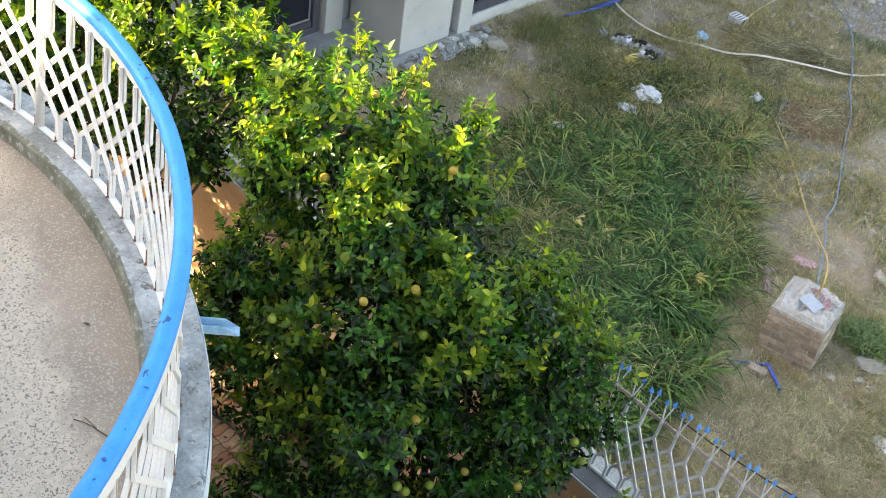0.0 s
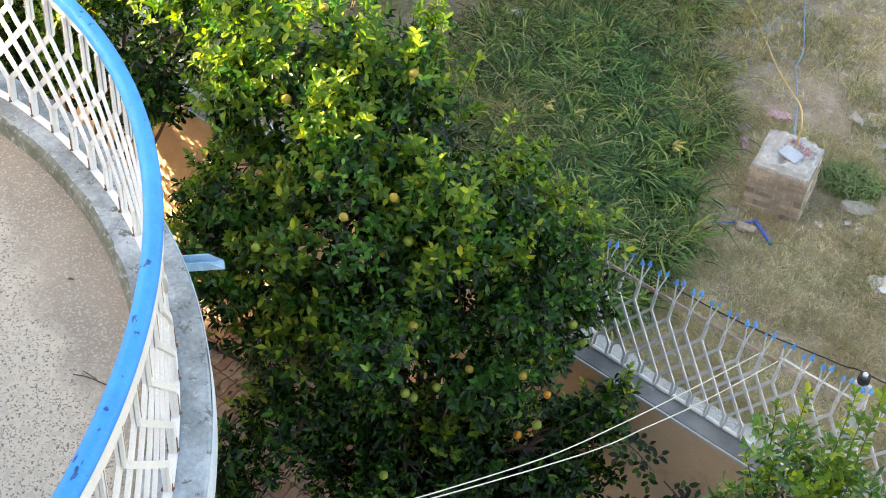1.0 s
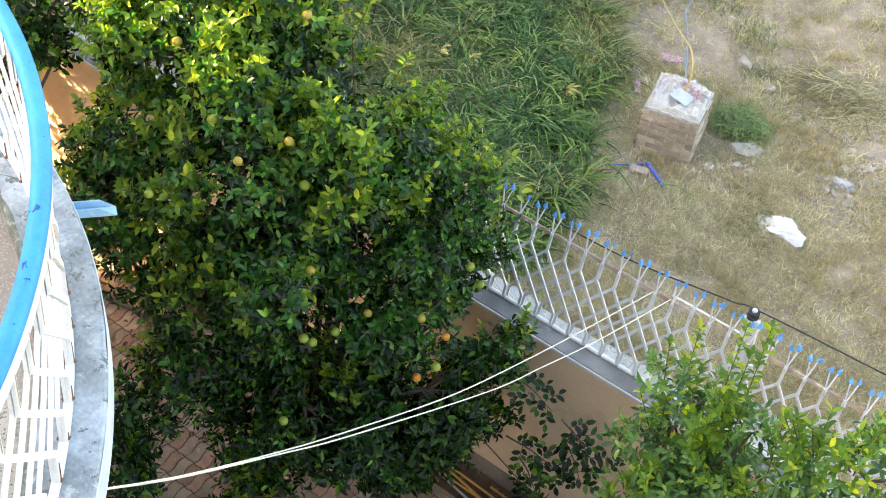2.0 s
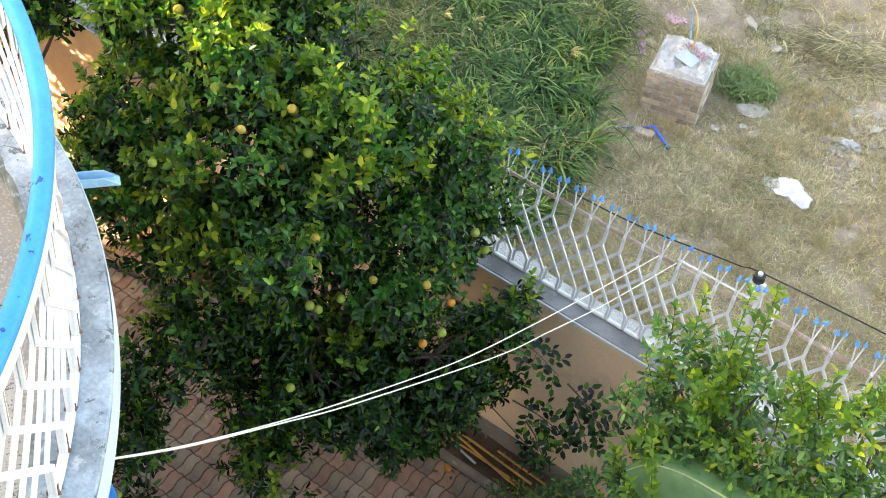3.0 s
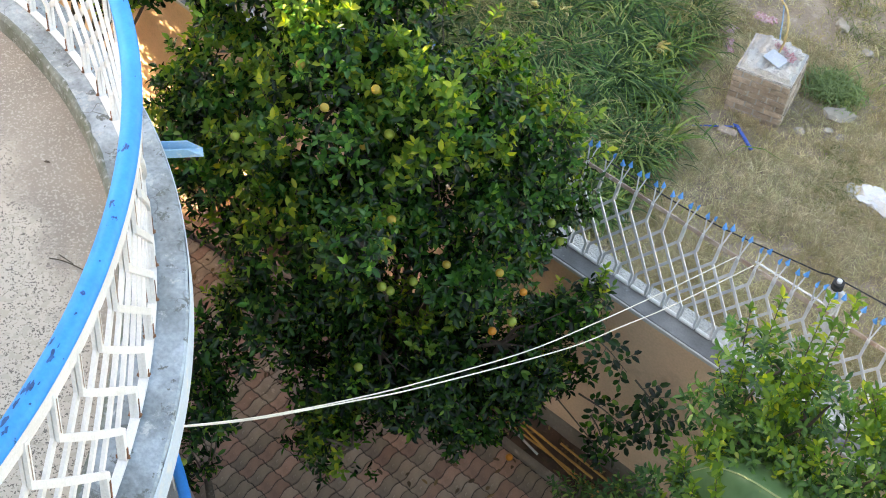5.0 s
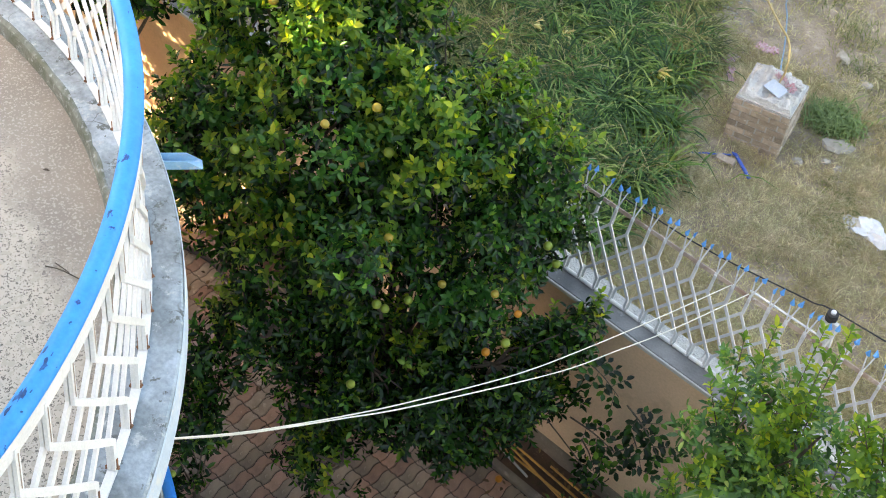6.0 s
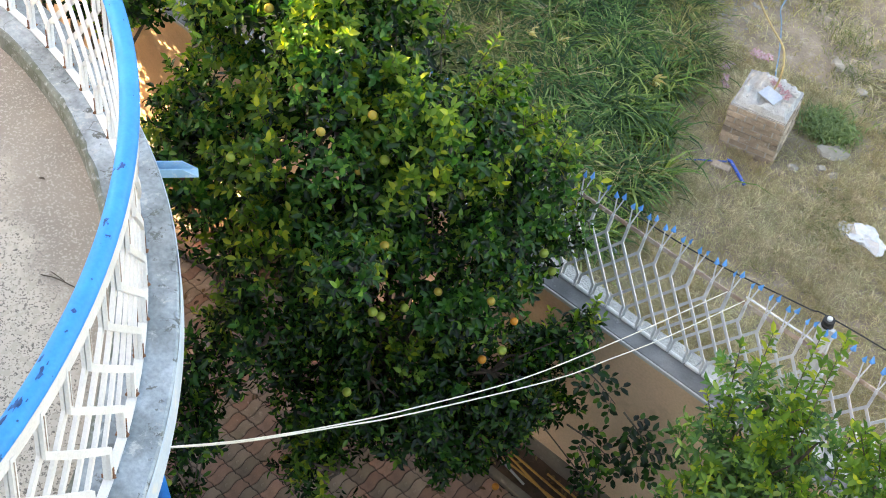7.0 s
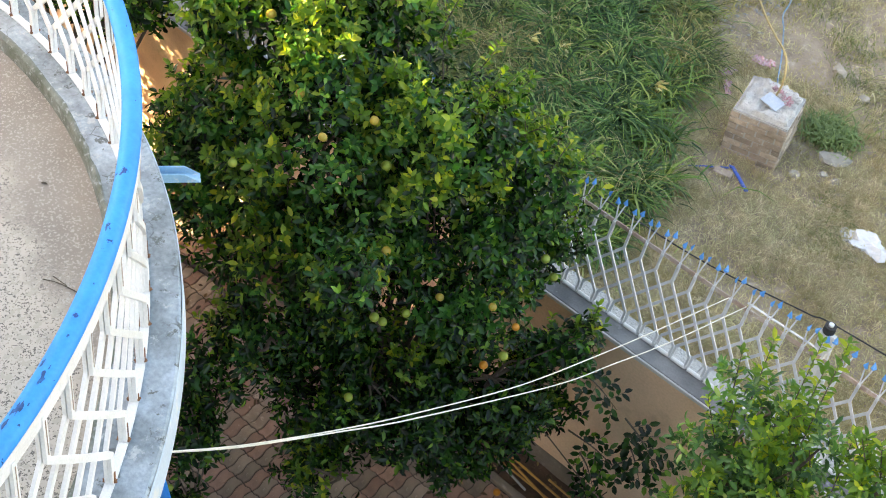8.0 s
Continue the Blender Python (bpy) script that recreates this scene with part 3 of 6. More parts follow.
    ring_section(bm, BALC, radians(-2), radians(182), 150, [(R_OUT - 0.04, CURB_Z - 0.205), (R_OUT + 0.008, CURB_Z - 0.205), (R_OUT + 0.008, CURB_Z - 0.024), (R_OUT + 0.003, CURB_Z - 0.018), (R_OUT + 0.003, CURB_Z - 0.16), (R_OUT - 0.04, CURB_Z - 0.16)])
    tagged(link_mesh("balcony_fascia", bm, M_FASCIA), "pale blue painted edge of the balcony slab", "trim", kind="structure")


def on_foot(a, r=R_FOOT, z=CURB_Z):
    return Vector((BALC[0] + r * math.cos(a), BALC[1] + r * math.sin(a), z))


def on_rail(a, r=RAIL_R, z=RAIL_Z):
    return Vector((RAIL_C[0] + r * math.cos(a), RAIL_C[1] + r * math.sin(a), z))


def railing_point(a, k, off=0.0):
    """A point of the railing's face: k runs from the curb to under the rail."""
    p = on_foot(a, R_FOOT + off).lerp(on_rail(a, RAIL_R + off), k)
    return p


def build_railing():
    rail = tagged(empty("balcony_railing", on_foot(radians(60))), "white iron lattice railing with a chipped blue pipe handrail", "railing")
    a0, a1 = radians(8), radians(150)
    bm = bmesh.new()
    tube(bm, [on_rail(a0 + (a1 - a0) * i / 120) for i in range(121)], 0.047, 14)
    pipe = part("handrail", bm, M_BLUE, rail, "glossy blue pipe handrail with chipped paint", smooth=True)
    # flaked places on the pipe, thickest along one worn stretch
    random.seed(17)
    flakes = [(27.6, 12, 0.05, 0.016), (28.0, 2, 0.022, 0.01), (25.3, -4, 0.05, 0.017), (25.0, -22, 0.03, 0.012), (28.6, -28, 0.035, 0.012), (24.1, -20, 0.035, 0.014), (22.8, -16, 0.045, 0.016), (22.3, 16, 0.03, 0.012), (39.9, -20, 0.04, 0.01), (30.9, 18, 0.014, 0.007)]
    flakes += [(rnd(20, 31), rnd(-40, 40), rnd(0.008, 0.02), rnd(0.004, 0.009)) for _ in range(5)] + [(rnd(31, 110), rnd(-45, 45), rnd(0.006, 0.015), rnd(0.003, 0.007)) for _ in range(11)]
    for deg, turn, long, wide in flakes:
        bm = bmesh.new()
        def on_pipe(u, w):
            a, t = radians(deg) + u / RAIL_R, radians(turn) + w / 0.047
            return on_rail(a, RAIL_R + 0.0478 * math.sin(t), RAIL_Z + 0.0478 * math.cos(t))
        shape = [rnd(0.3, 0.9) for _ in range(13)]
        hub = bm.verts.new(on_pipe(0, 0))
        rims = [[bm.verts.new(on_pipe(k * shape[j] * long * math.cos(j * 6.283 / 13), k * shape[j] * wide * math.sin(j * 6.283 / 13))) for j in range(13)] for k in (0.5, 1.0)]
        for j in range(13):
            bm.faces.new((hub, rims[0][j], rims[0][(j + 1) % 13]))
            bm.faces.new((rims[0][j], rims[1][j], rims[1][(j + 1) % 13], rims[0][(j + 1) % 13]))
        part("paint_chip", bm, M_CHIP, pipe, "dark chip in the blue paint")
    bm = bmesh.new()
    ring_section(bm, RAIL_C, a0, a1, 120, [(RAIL_R - 0.012, RAIL_Z - 0.13), (RAIL_R + 0.03, RAIL_Z - 0.13), (RAIL_R + 0.03, RAIL_Z - 0.03), (RAIL_R - 0.012, RAIL_Z - 0.03)])
    part("top_strip", bm, M_WHITE, rail, "white flat strip under the handrail")
    bm = bmesh.new()
    ring_section(bm, BALC, a0, a1, 120, [(R_FOOT - 0.022, CURB_Z + 0.002), (R_FOOT + 0.022, CURB_Z + 0.002), (R_FOOT + 0.022, CURB_Z + 0.014), (R_FOOT - 0.022, CURB_Z + 0.014)])
    part("base_strip", bm, M_WHITE, rail, "white base strip bolted to the curb")
    step = radians(3.34)
    first = radians(35.4) - 8 * step
    ks = [0.012, 0.16, 0.69, 0.90]
    for i in range(42):
        a = first + i * step
        if a < a0 or a > a1:
            continue
        for s, off in ((-1, 0.011), (1, -0.011)):
            bm = bmesh.new()
            ang = [a, a, a + s * 2.5 * step, a + s * 2.5 * step]
            keys = [railing_point(ang[0], ks[0], off), railing_point(ang[1], ks[1], off)]
            for q in (0.25, 0.5, 0.75):
                keys.append(railing_point(a + s * 2.5 * step * q, ks[1] + (ks[2] - ks[1]) * q, off))
            keys += [railing_point(ang[2], ks[2], off), railing_point(ang[3], ks[3], off)]
            mid = a + s * 1.25 * step
            flat_bar(bm, keys, 0.034, 0.018, (math.cos(mid), math.sin(mid), 0))
            part("bar", bm, M_WHITE, rail)
        out = (math.cos(a), math.sin(a), 0)
        top = 0.045 + 0.10 * ((i * 7) % 5) / 5
        for off in (-0.0225, 0.0225):
            bm = bmesh.new()
            p, q = railing_point(a, 0.016, off), railing_point(a + 0.001, top, off)
            flat_bar(bm, [p, p.lerp(q, 0.5), q], 0.007 + 0.004 * (i % 3), 0.004, out)
            part("rust_seam", bm, M_RUST, rail, "rusty seam at a bar's foot")
            bm = bmesh.new()
            lump(bm, railing_point(a, 0.019, off * 0.9), (0.012, 0.013, 0.008), i + 0.3 + off * 9, 0.7, 2)
            part("rust_blot", bm, M_RUST, rail, "rust-eaten foot of a bar")
        for s, sh in ((-1, -0.012), (1, 0.012)):
            bm = bmesh.new()
            b = a + s * 2.5 * step
            flat_bar(bm, [railing_point(b, 0.72, sh * 1.9), railing_point(b, 0.88, sh * 1.9)], 0.004, 0.003, (math.cos(b), math.sin(b), 0))
            part("seam", bm, M_RUSTY, rail)
    for a in (radians(95.3), radians(137)):
        bm = bmesh.new()
        tube(bm, [railing_point(a, 0.0), railing_point(a, 0.97)], 0.03, 10)
        part("post", bm, M_WHITE, rail, smooth=True)


def build_lower_railing():
    """The same blue rail and white bars round the veranda below."""
    c, r, z = (-6.15, -0.45), 3.585, 2.0
    rail = tagged(empty("veranda_railing", (c[0] + r * 0.6, c[1] + r * 0.8, z - 0.9)), "blue pipe rail with white bars round the lower veranda", "railing")
    a0, a1 = radians(20), radians(120)
    bm = bmesh.new()
    ring_section(bm, BALC, radians(-4), radians(184), 60, [(0.0, -0.2), (R_OUT - 0.1, -0.2), (R_OUT - 0.1, z - 0.92), (0.0, z - 0.92)])
    tagged(link_mesh("veranda", bm, M_CONCRETE), "raised concrete veranda under the balcony", "floor", kind="structure")
    bm = bmesh.new()
    tube(bm, [(c[0] + r * math.cos(a0 + (a1 - a0) * i / 80), c[1] + r * math.sin(a0 + (a1 - a0) * i / 80), z) for i in range(81)], 0.045, 12)
    part("handrail", bm, M_BLUE, rail, "blue pipe handrail", smooth=True)
    for i in range(31):
        a = a0 + (a1 - a0) * i / 30
        p = Vector((c[0] + r * math.cos(a), c[1] + r * math.sin(a), z))
        bm = bmesh.new()
        flat_bar(bm, [p - Vector((0, 0, 0.93)), p - Vector((0, 0, 0.03))], 0.026, 0.011, (math.cos(a), math.sin(a), 0))
        part("bar", bm, M_WHITE, rail)


def build_spout():
    bm = bmesh.new()
    d = Vector((0.59, 0.80, -0.10)).normalized()
    p = Vector((-4.34, 3.19, 5.21)) - d * 0.47
    side = d.cross(Vector((0, 0, 1))).normalized()
    up = side.cross(d)
    prof = [(-0.038, 0.03), (-0.038, -0.03), (0.038, -0.03), (0.038, 0.03), (0.032, 0.03), (0.032, -0.024), (-0.032, -0.024), (-0.032, 0.03)]
    ends = []
    for k, cut in ((0.0, 0.0), (0.385, 0.09)):
        ends.append([bm.verts.new(p + d * (k + (cut if z < 0 else 0)) + side * x + up * z) for x, z in prof])
    for j in range(8):
        bm.faces.new((ends[0][j], ends[0][(j + 1) % 8], ends[1][(j + 1) % 8], ends[1][j]))
    bm.faces.new(ends[0][::-1])
    bm.faces.new(ends[1])
    bmesh.ops.recalc_face_normals(bm, faces=bm.faces)
    tagged(link_mesh("rain_spout", bm, M_SPOUT), "worn blue metal rain spout under the balcony curb", "spout")


# ---------------------------------------------------------------- trees
def leaf_faces(verts, faces, base, along, normal, length, width):
    """One folded, elliptic leaf with a pointed end."""
    side = along.cross(normal).normalized()
    up = side.cross(along).normalized()
    i = len(verts)
    verts += [base, base + along * length * 0.27 + side * width * 0.43 + up * length * 0.09, base + along * length * 0.66 + side * width * 0.44 + up * length * 0.06,
              base + along * length - up * length * 0.13, base + along * length * 0.66 - side * width * 0.44 + up * length * 0.06,
              base + along * length * 0.27 - side * width * 0.43 + up * length * 0.09, base + along * length * 0.48 - up * length * 0.02]
    faces += [(i, i + 1, i + 6), (i + 1, i + 2, i + 6), (i + 2, i + 3, i + 6), (i + 3, i + 4, i + 6), (i + 4, i + 5, i + 6), (i + 5, i, i + 6)]


def rand_dir():
    z = rnd(-1, 1)
    a = rnd(0, 2 * math.pi)
    r = math.sqrt(1 - z * z)
    return Vector((r * math.cos(a), r * math.sin(a), z))


def mesh_part(name, verts, faces, mat, parent, label=""):
    me = bpy.data.meshes.new(name)
    me.from_pydata([tuple(v) for v in verts], [], faces)
    me.materials.append(mat)
    me.shade_smooth()
    ob = new(name, me)
    ob.parent = parent
    ob.matrix_parent_inverse = parent.matrix_basis.inverted()
    return tagged(ob, label) if label else ob


def citrus_tree(name, label, base, lobes, density, leaf, seed, mats, shoot_share=0.12, trunk_r=0.09, clump=0.2, sprigs=(), sprays=(), slim=0.43, tips=0.5, hollow=-0.34):
    """A trunk with limbs to the lobes of the crown; each lobe carries clumps of leafy twigs on its outside, with dark hollows between.
    A lobe is a centre, a radius and how full of leaves it is."""
    random.seed(seed)
    lobes = [(*lobe, 1.0)[:3] for lobe in lobes]
    tree = tagged(empty(name, base), label, "tree")
    base = Vector(base)
    bm = bmesh.new()
    centre = sum((Vector(l[0]) for l in lobes), Vector()) / len(lobes)
    fork = base.lerp(Vector((centre.x, centre.y, base.z + (centre.z - base.z) * 0.45)), 0.8)
    tube(bm, curve_pts([base - Vector((0, 0, 0.1)), base + Vector((0.04, -0.03, 0.5)), fork], 5), [trunk_r * (1.15 - 0.04 * i) for i in range(11)], 9)
    part("trunk", bm, M_BARK, tree, smooth=True)
    old_v, old_f, new_v, new_f, tip_v, tip_f = [], [], [], [], [], []
    twigs = bmesh.new()

    def whorl(p, out, young, n, tw):
        vv, ff = (new_v, new_f) if young == 1 else (tip_v, tip_f) if young == 2 else (old_v, old_f)
        turn = rnd(0, 6.28)
        side = out.orthogonal().normalized()
        up = out.cross(side)
        for j in range(n):
            ang = turn + j * 2.4
            rad = side * math.cos(ang) + up * math.sin(ang)
            f = j / n
            along = (rad * (1.1 - 0.6 * f) + out * (0.2 + 0.7 * f) + Vector((0, 0, -0.15 if not young else 0.12)) + rand_dir() * 0.25).normalized()
            nor = (out * 0.9 + Vector((0, 0, 0.5)) - rad * 0.2 + rand_dir() * 0.4).normalized()
            if abs(along.dot(nor)) > 0.95:
                continue
            L = leaf * rnd(0.6, 1.15) * (1.0 if not young else 0.95)
            leaf_faces(vv, ff, p + out * tw * f, along, nor, L, L * (rnd(slim - 0.05, slim + 0.05) if not young else rnd(slim, slim + 0.1)))

    def shoot(p, d, length):
        """A straight young shoot with leaves set round it."""
        end = p + d * length
        tube(twigs, [p - d * 0.05, p + d * length * 0.5, end], [0.005, 0.004, 0.002], 4, caps=False)
        n = int(length / 0.032)
        for j in range(n):
            q = p.lerp(end, (j + 0.5) / n)
            whorl(q, d, 1, 2 if j < n - 1 else 4, 0.02)

    def spray(a, b, branch):
        """A thin hanging branch with side twigs and leaves set apart in two rows."""
        a, b = Vector(a), Vector(b)
        pts = curve_pts([a, a.lerp(b, 0.5) + Vector((0, 0, 0.05)), b], 5)
        tube(branch, pts, [0.009 - 0.0006 * i for i in range(len(pts))], 5, caps=False)
        d = (b - a).normalized()
        n = int((b - a).length / 0.062)
        for j in range(n):
            q = pts[min(len(pts) - 1, 2 + int((len(pts) - 2) * j / n))]
            side = (d.cross(Vector((0, -0.6, 1))).normalized() * (1 if j % 2 else -1) + d * 0.55 + rand_dir() * 0.35).normalized()
            tip = q + side * rnd(0.09, 0.2)
            tube(twigs, [q, tip], 0.003, 4, caps=False)
            w = side.cross(Vector((0, -0.5, 1))).normalized()
            for k in range(5):
                e = (side * (0.55 if k < 4 else 1.2) + w * (0.9 if k % 2 else -0.9) * (k < 4) + rand_dir() * 0.3).normalized()
                leaf_faces(old_v, old_f, q.lerp(tip, (k + 1) / 5), e, (Vector((0.1, -0.4, 1)) + rand_dir() * 0.5).normalized(), leaf * rnd(0.75, 1.15), leaf * rnd(0.48, 0.62))

    for c, r, full in lobes:
        bm = bmesh.new()
        c = Vector(c)
        big = [Vector(c2) for c2, r2, _ in lobes if r2 > 0.3]
        root = min(big, key=lambda k: (k - c).length) if r <= 0.3 and big else fork
        mid = root.lerp(c, 0.5) + rand_dir() * 0.12
        tube(bm, curve_pts([root, mid, c], 5), [max(0.006, trunk_r * 0.5 * min(1, r * 2) * (1 - 0.075 * i)) for i in range(11)], 7)
        for _ in range(int(2.3 * r * r / clump ** 2) + 2):
            d = rand_dir()
            d = (d + Vector((0, 0, 0.12))).normalized()
            q = c + d * max(0.0, r - clump * 0.6) * rnd(0.72, 1.08)
            if any((q - Vector(c2)).length < r2 * 0.55 for c2, r2, _ in lobes if r2 > 0.3 and (Vector(c2) - c).length > 0.05):
                continue
            if r > 0.3 and noise.noise(q * 1.7 + Vector((seed, 2, 5))) + 0.6 * noise.noise(q * 3.6) < hollow:
                continue
            s = clump * rnd(0.65, 1.3) * min(1.0, r / (1.2 * clump))
            if random.random() < 0.35:
                tube(twigs, curve_pts([c, c.lerp(q, 0.6) + rand_dir() * 0.05, q], 3), [0.013, 0.012, 0.011, 0.009, 0.007, 0.006, 0.004], 4, caps=False)
            # fewer light rosettes low down paint the crown's shaded underside
            lit_gain = min(1.0, max(0.08, 0.8 + (q.z - centre.z) * 0.8)) * (1.3 if noise.noise(q * 2.2 + Vector((9, seed, 1))) > 0.0 else 0.75)
            # shoots gather high up, where their yellow also stands for sun
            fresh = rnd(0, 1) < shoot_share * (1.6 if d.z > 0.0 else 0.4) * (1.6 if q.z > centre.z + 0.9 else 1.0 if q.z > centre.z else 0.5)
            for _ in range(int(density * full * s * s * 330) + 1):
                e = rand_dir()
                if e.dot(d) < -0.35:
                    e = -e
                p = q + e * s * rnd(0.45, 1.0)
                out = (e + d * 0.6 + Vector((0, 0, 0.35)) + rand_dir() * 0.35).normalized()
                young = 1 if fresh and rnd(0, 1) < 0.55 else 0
                if not young and e.dot(d) > 0.2 and e.z > -0.3 and rnd(0, 1) < tips * lit_gain:
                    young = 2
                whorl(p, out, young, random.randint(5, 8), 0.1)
            if fresh and d.z > -0.2:
                for _ in range(random.randint(1, 3)):
                    e = (d + Vector((0, 0, 0.9)) + rand_dir() * 0.4).normalized()
                    shoot(q + e * s * 0.6, e, rnd(0.14, 0.3))
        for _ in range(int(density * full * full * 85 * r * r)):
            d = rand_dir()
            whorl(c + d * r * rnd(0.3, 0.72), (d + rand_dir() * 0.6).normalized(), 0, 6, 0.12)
        part("limb", bm, M_BARK, tree, smooth=True)
    for a, b in sprigs:
        a, b = Vector(a), Vector(b)
        shoot(a, (b - a).normalized(), (b - a).length)
    for a, b in sprays:
        bm = bmesh.new()
        spray(a, b, bm)
        part("branch", bm, M_BARK, tree, "thin hanging branch")
    tagged(part("twig_growth", twigs, M_BARK, tree), kind="stuff")
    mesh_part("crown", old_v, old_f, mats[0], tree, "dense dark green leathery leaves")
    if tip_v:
        mesh_part("lit_fresh_foliage", tip_v, tip_f, mats[2], tree, "fresh mid-green leaf rosettes at the twig ends, with light on the upper crown put into their colour")
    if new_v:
        mesh_part("sunlit_new_growth", new_v, new_f, mats[1], tree, "yellow-green young shoots at the crown's edge, yellowed further to stand for sunlit leaves")
    return tree


def add_fruit(tree, spots):
    for mat, label, r, pts in spots:
        bm = bmesh.new()
        bmesh.ops.create_uvsphere(bm, u_segments=14, v_segments=9, radius=r)
        for v in bm.verts:
            v.co.z *= 0.95 - 0.06 * (abs(v.co.z) / r) ** 6
        me = bpy.data.meshes.new("orange")
        bm.to_mesh(me)
        bm.free()
        me.materials.append(mat)
        me.shade_smooth()
        for p in pts:
            ob = new("orange", me)
            ob.parent = tree
            ob.matrix_parent_inverse = tree.matrix_basis.inverted()
            ob.matrix_basis = pose(*p, rnd(-40, 40), rnd(-40, 40), rnd(0, 360)) @ Matrix.Scale(rnd(0.88, 1.06), 4)
            tagged(ob, label)


def at(r, dist, z):
    """A place given across and along the view over the yard."""
    return (-0.618 * dist + 0.786 * r, 0.786 * dist + 0.618 * r, z)


def build_trees():
    main = [(at(-1.3, 7.4, 5.1), 0.58), (at(-0.8, 7.4, 4.98), 0.55), (at(-0.5, 7.3, 4.62), 0.46), ((-4.15, 5.1, 4.5), 0.36), ((-5.15, 5.05, 4.0), 0.45), ((-4.85, 5.1, 3.75), 0.45), ((-5.1, 5.1, 4.5), 0.4), (at(-1.45, 7.3, 4.7), 0.52), (at(-0.95, 7.1, 4.55), 0.7),
            (at(-0.15, 7.0, 3.95), 0.8), (at(0.6, 6.9, 3.7), 0.48), (at(0.25, 6.9, 3.3), 0.7), (at(-0.98, 6.9, 3.9), 0.8), (at(-1.72, 7.0, 3.55), 0.42, 0.4),
            (at(0.03, 6.7, 2.85), 0.7), (at(-0.85, 6.75, 2.7), 0.66, 0.8), (at(0.28, 6.5, 2.65), 0.38), (at(-1.52, 6.05, 2.5), 0.27), (at(-1.6, 7.3, 4.45), 0.3), ((-4.3, 5.5, 4.2), 0.3), ((-4.6, 4.4, 1.95), 0.45), ((-4.15, 4.9, 1.5), 0.4), ((-4.08, 4.25, 3.7), 0.34), ((-4.35, 4.25, 3.6), 0.26), ((-5.75, 5.2, 3.8), 0.3), (at(0.74, 6.85, 3.55), 0.32), (at(0.62, 6.7, 3.2), 0.24),
            (at(-1.1, 6.35, 3.35), 0.45), (at(-1.45, 6.5, 3.4), 0.26, 0.5), (at(-1.8, 6.75, 2.95), 0.24, 0.5), (at(-1.27, 6.1, 2.6), 0.34), (at(-1.95, 6.8, 3.55), 0.34, 0.45), (at(-1.75, 7.0, 4.0), 0.26, 0.8), (at(-2.02, 7.1, 3.6), 0.27, 0.55), (at(-1.95, 6.85, 3.25), 0.26, 0.45), (at(-1.0, 5.85, 1.95), 0.32), (at(-0.66, 5.8, 1.2), 0.32), (at(-0.98, 5.8, 1.35), 0.22), (at(-2.05, 7.2, 3.95), 0.24, 0.7), (at(-1.2, 6.55, 4.05), 0.36),
            (at(-0.48, 6.1, 2.2), 0.42), (at(-0.05, 6.2, 1.8), 0.45), (at(0.18, 6.0, 1.5), 0.3), (at(0.5, 6.3, 2.15), 0.4), (at(0.62, 6.3, 1.7), 0.28),
            ((-3.18, 5.75, 2.41), 0.19), ((-3.02, 5.75, 2.7), 0.12), ((-3.32, 5.75, 2.01), 0.2), ((-3.3, 5.72, 1.55), 0.23), ((-2.98, 5.78, 1.65), 0.12), ((-3.0, 5.78, 2.15), 0.1), ((-3.45, 5.7, 1.15), 0.2), ((-3.66, 5.55, 0.6), 0.18), ((-2.69, 5.8, 0.82), 0.1)]
    t = citrus_tree("orange_tree", "full orange tree with dark glossy leaves and ripening fruit", at(-0.6, 7.2, 0.0), main, 1.9, 0.083, 3, (M_LEAF, M_SUNLIT_SHOOT, M_FRESH_LIT), 0.34,
                    sprays=[((-3.05, 5.72, 2.3), (-2.64, 5.82, 2.02)), ((-2.55, 5.82, 2.0), (-2.16, 5.86, 1.6)), ((-2.52, 5.83, 1.8), (-2.27, 5.86, 1.3)), ((-3.0, 5.78, 1.4), (-2.45, 5.86, 1.22)), ((-2.85, 5.8, 1.2), (-2.66, 5.84, 0.82))],
                    sprigs=[(at(0.75, 6.75, 4.0), at(0.98, 6.75, 4.3)), (at(0.85, 6.7, 3.8), at(1.08, 6.7, 4.0)), (at(0.7, 6.7, 4.15), at(0.8, 6.7, 4.45)), (at(0.1, 7.0, 4.7), at(0.22, 7.0, 4.95)),
                            (at(-1.38, 7.3, 5.65), at(-1.36, 7.3, 5.95)), (at(-0.8, 7.4, 5.6), at(-0.76, 7.4, 5.9)), (at(-0.33, 7.3, 5.2), at(-0.28, 7.3, 5.5)), (at(-1.0, 7.4, 5.6), at(-1.05, 7.4, 5.85)), (at(-0.15, 7.3, 4.9), at(-0.05, 7.3, 5.2))])
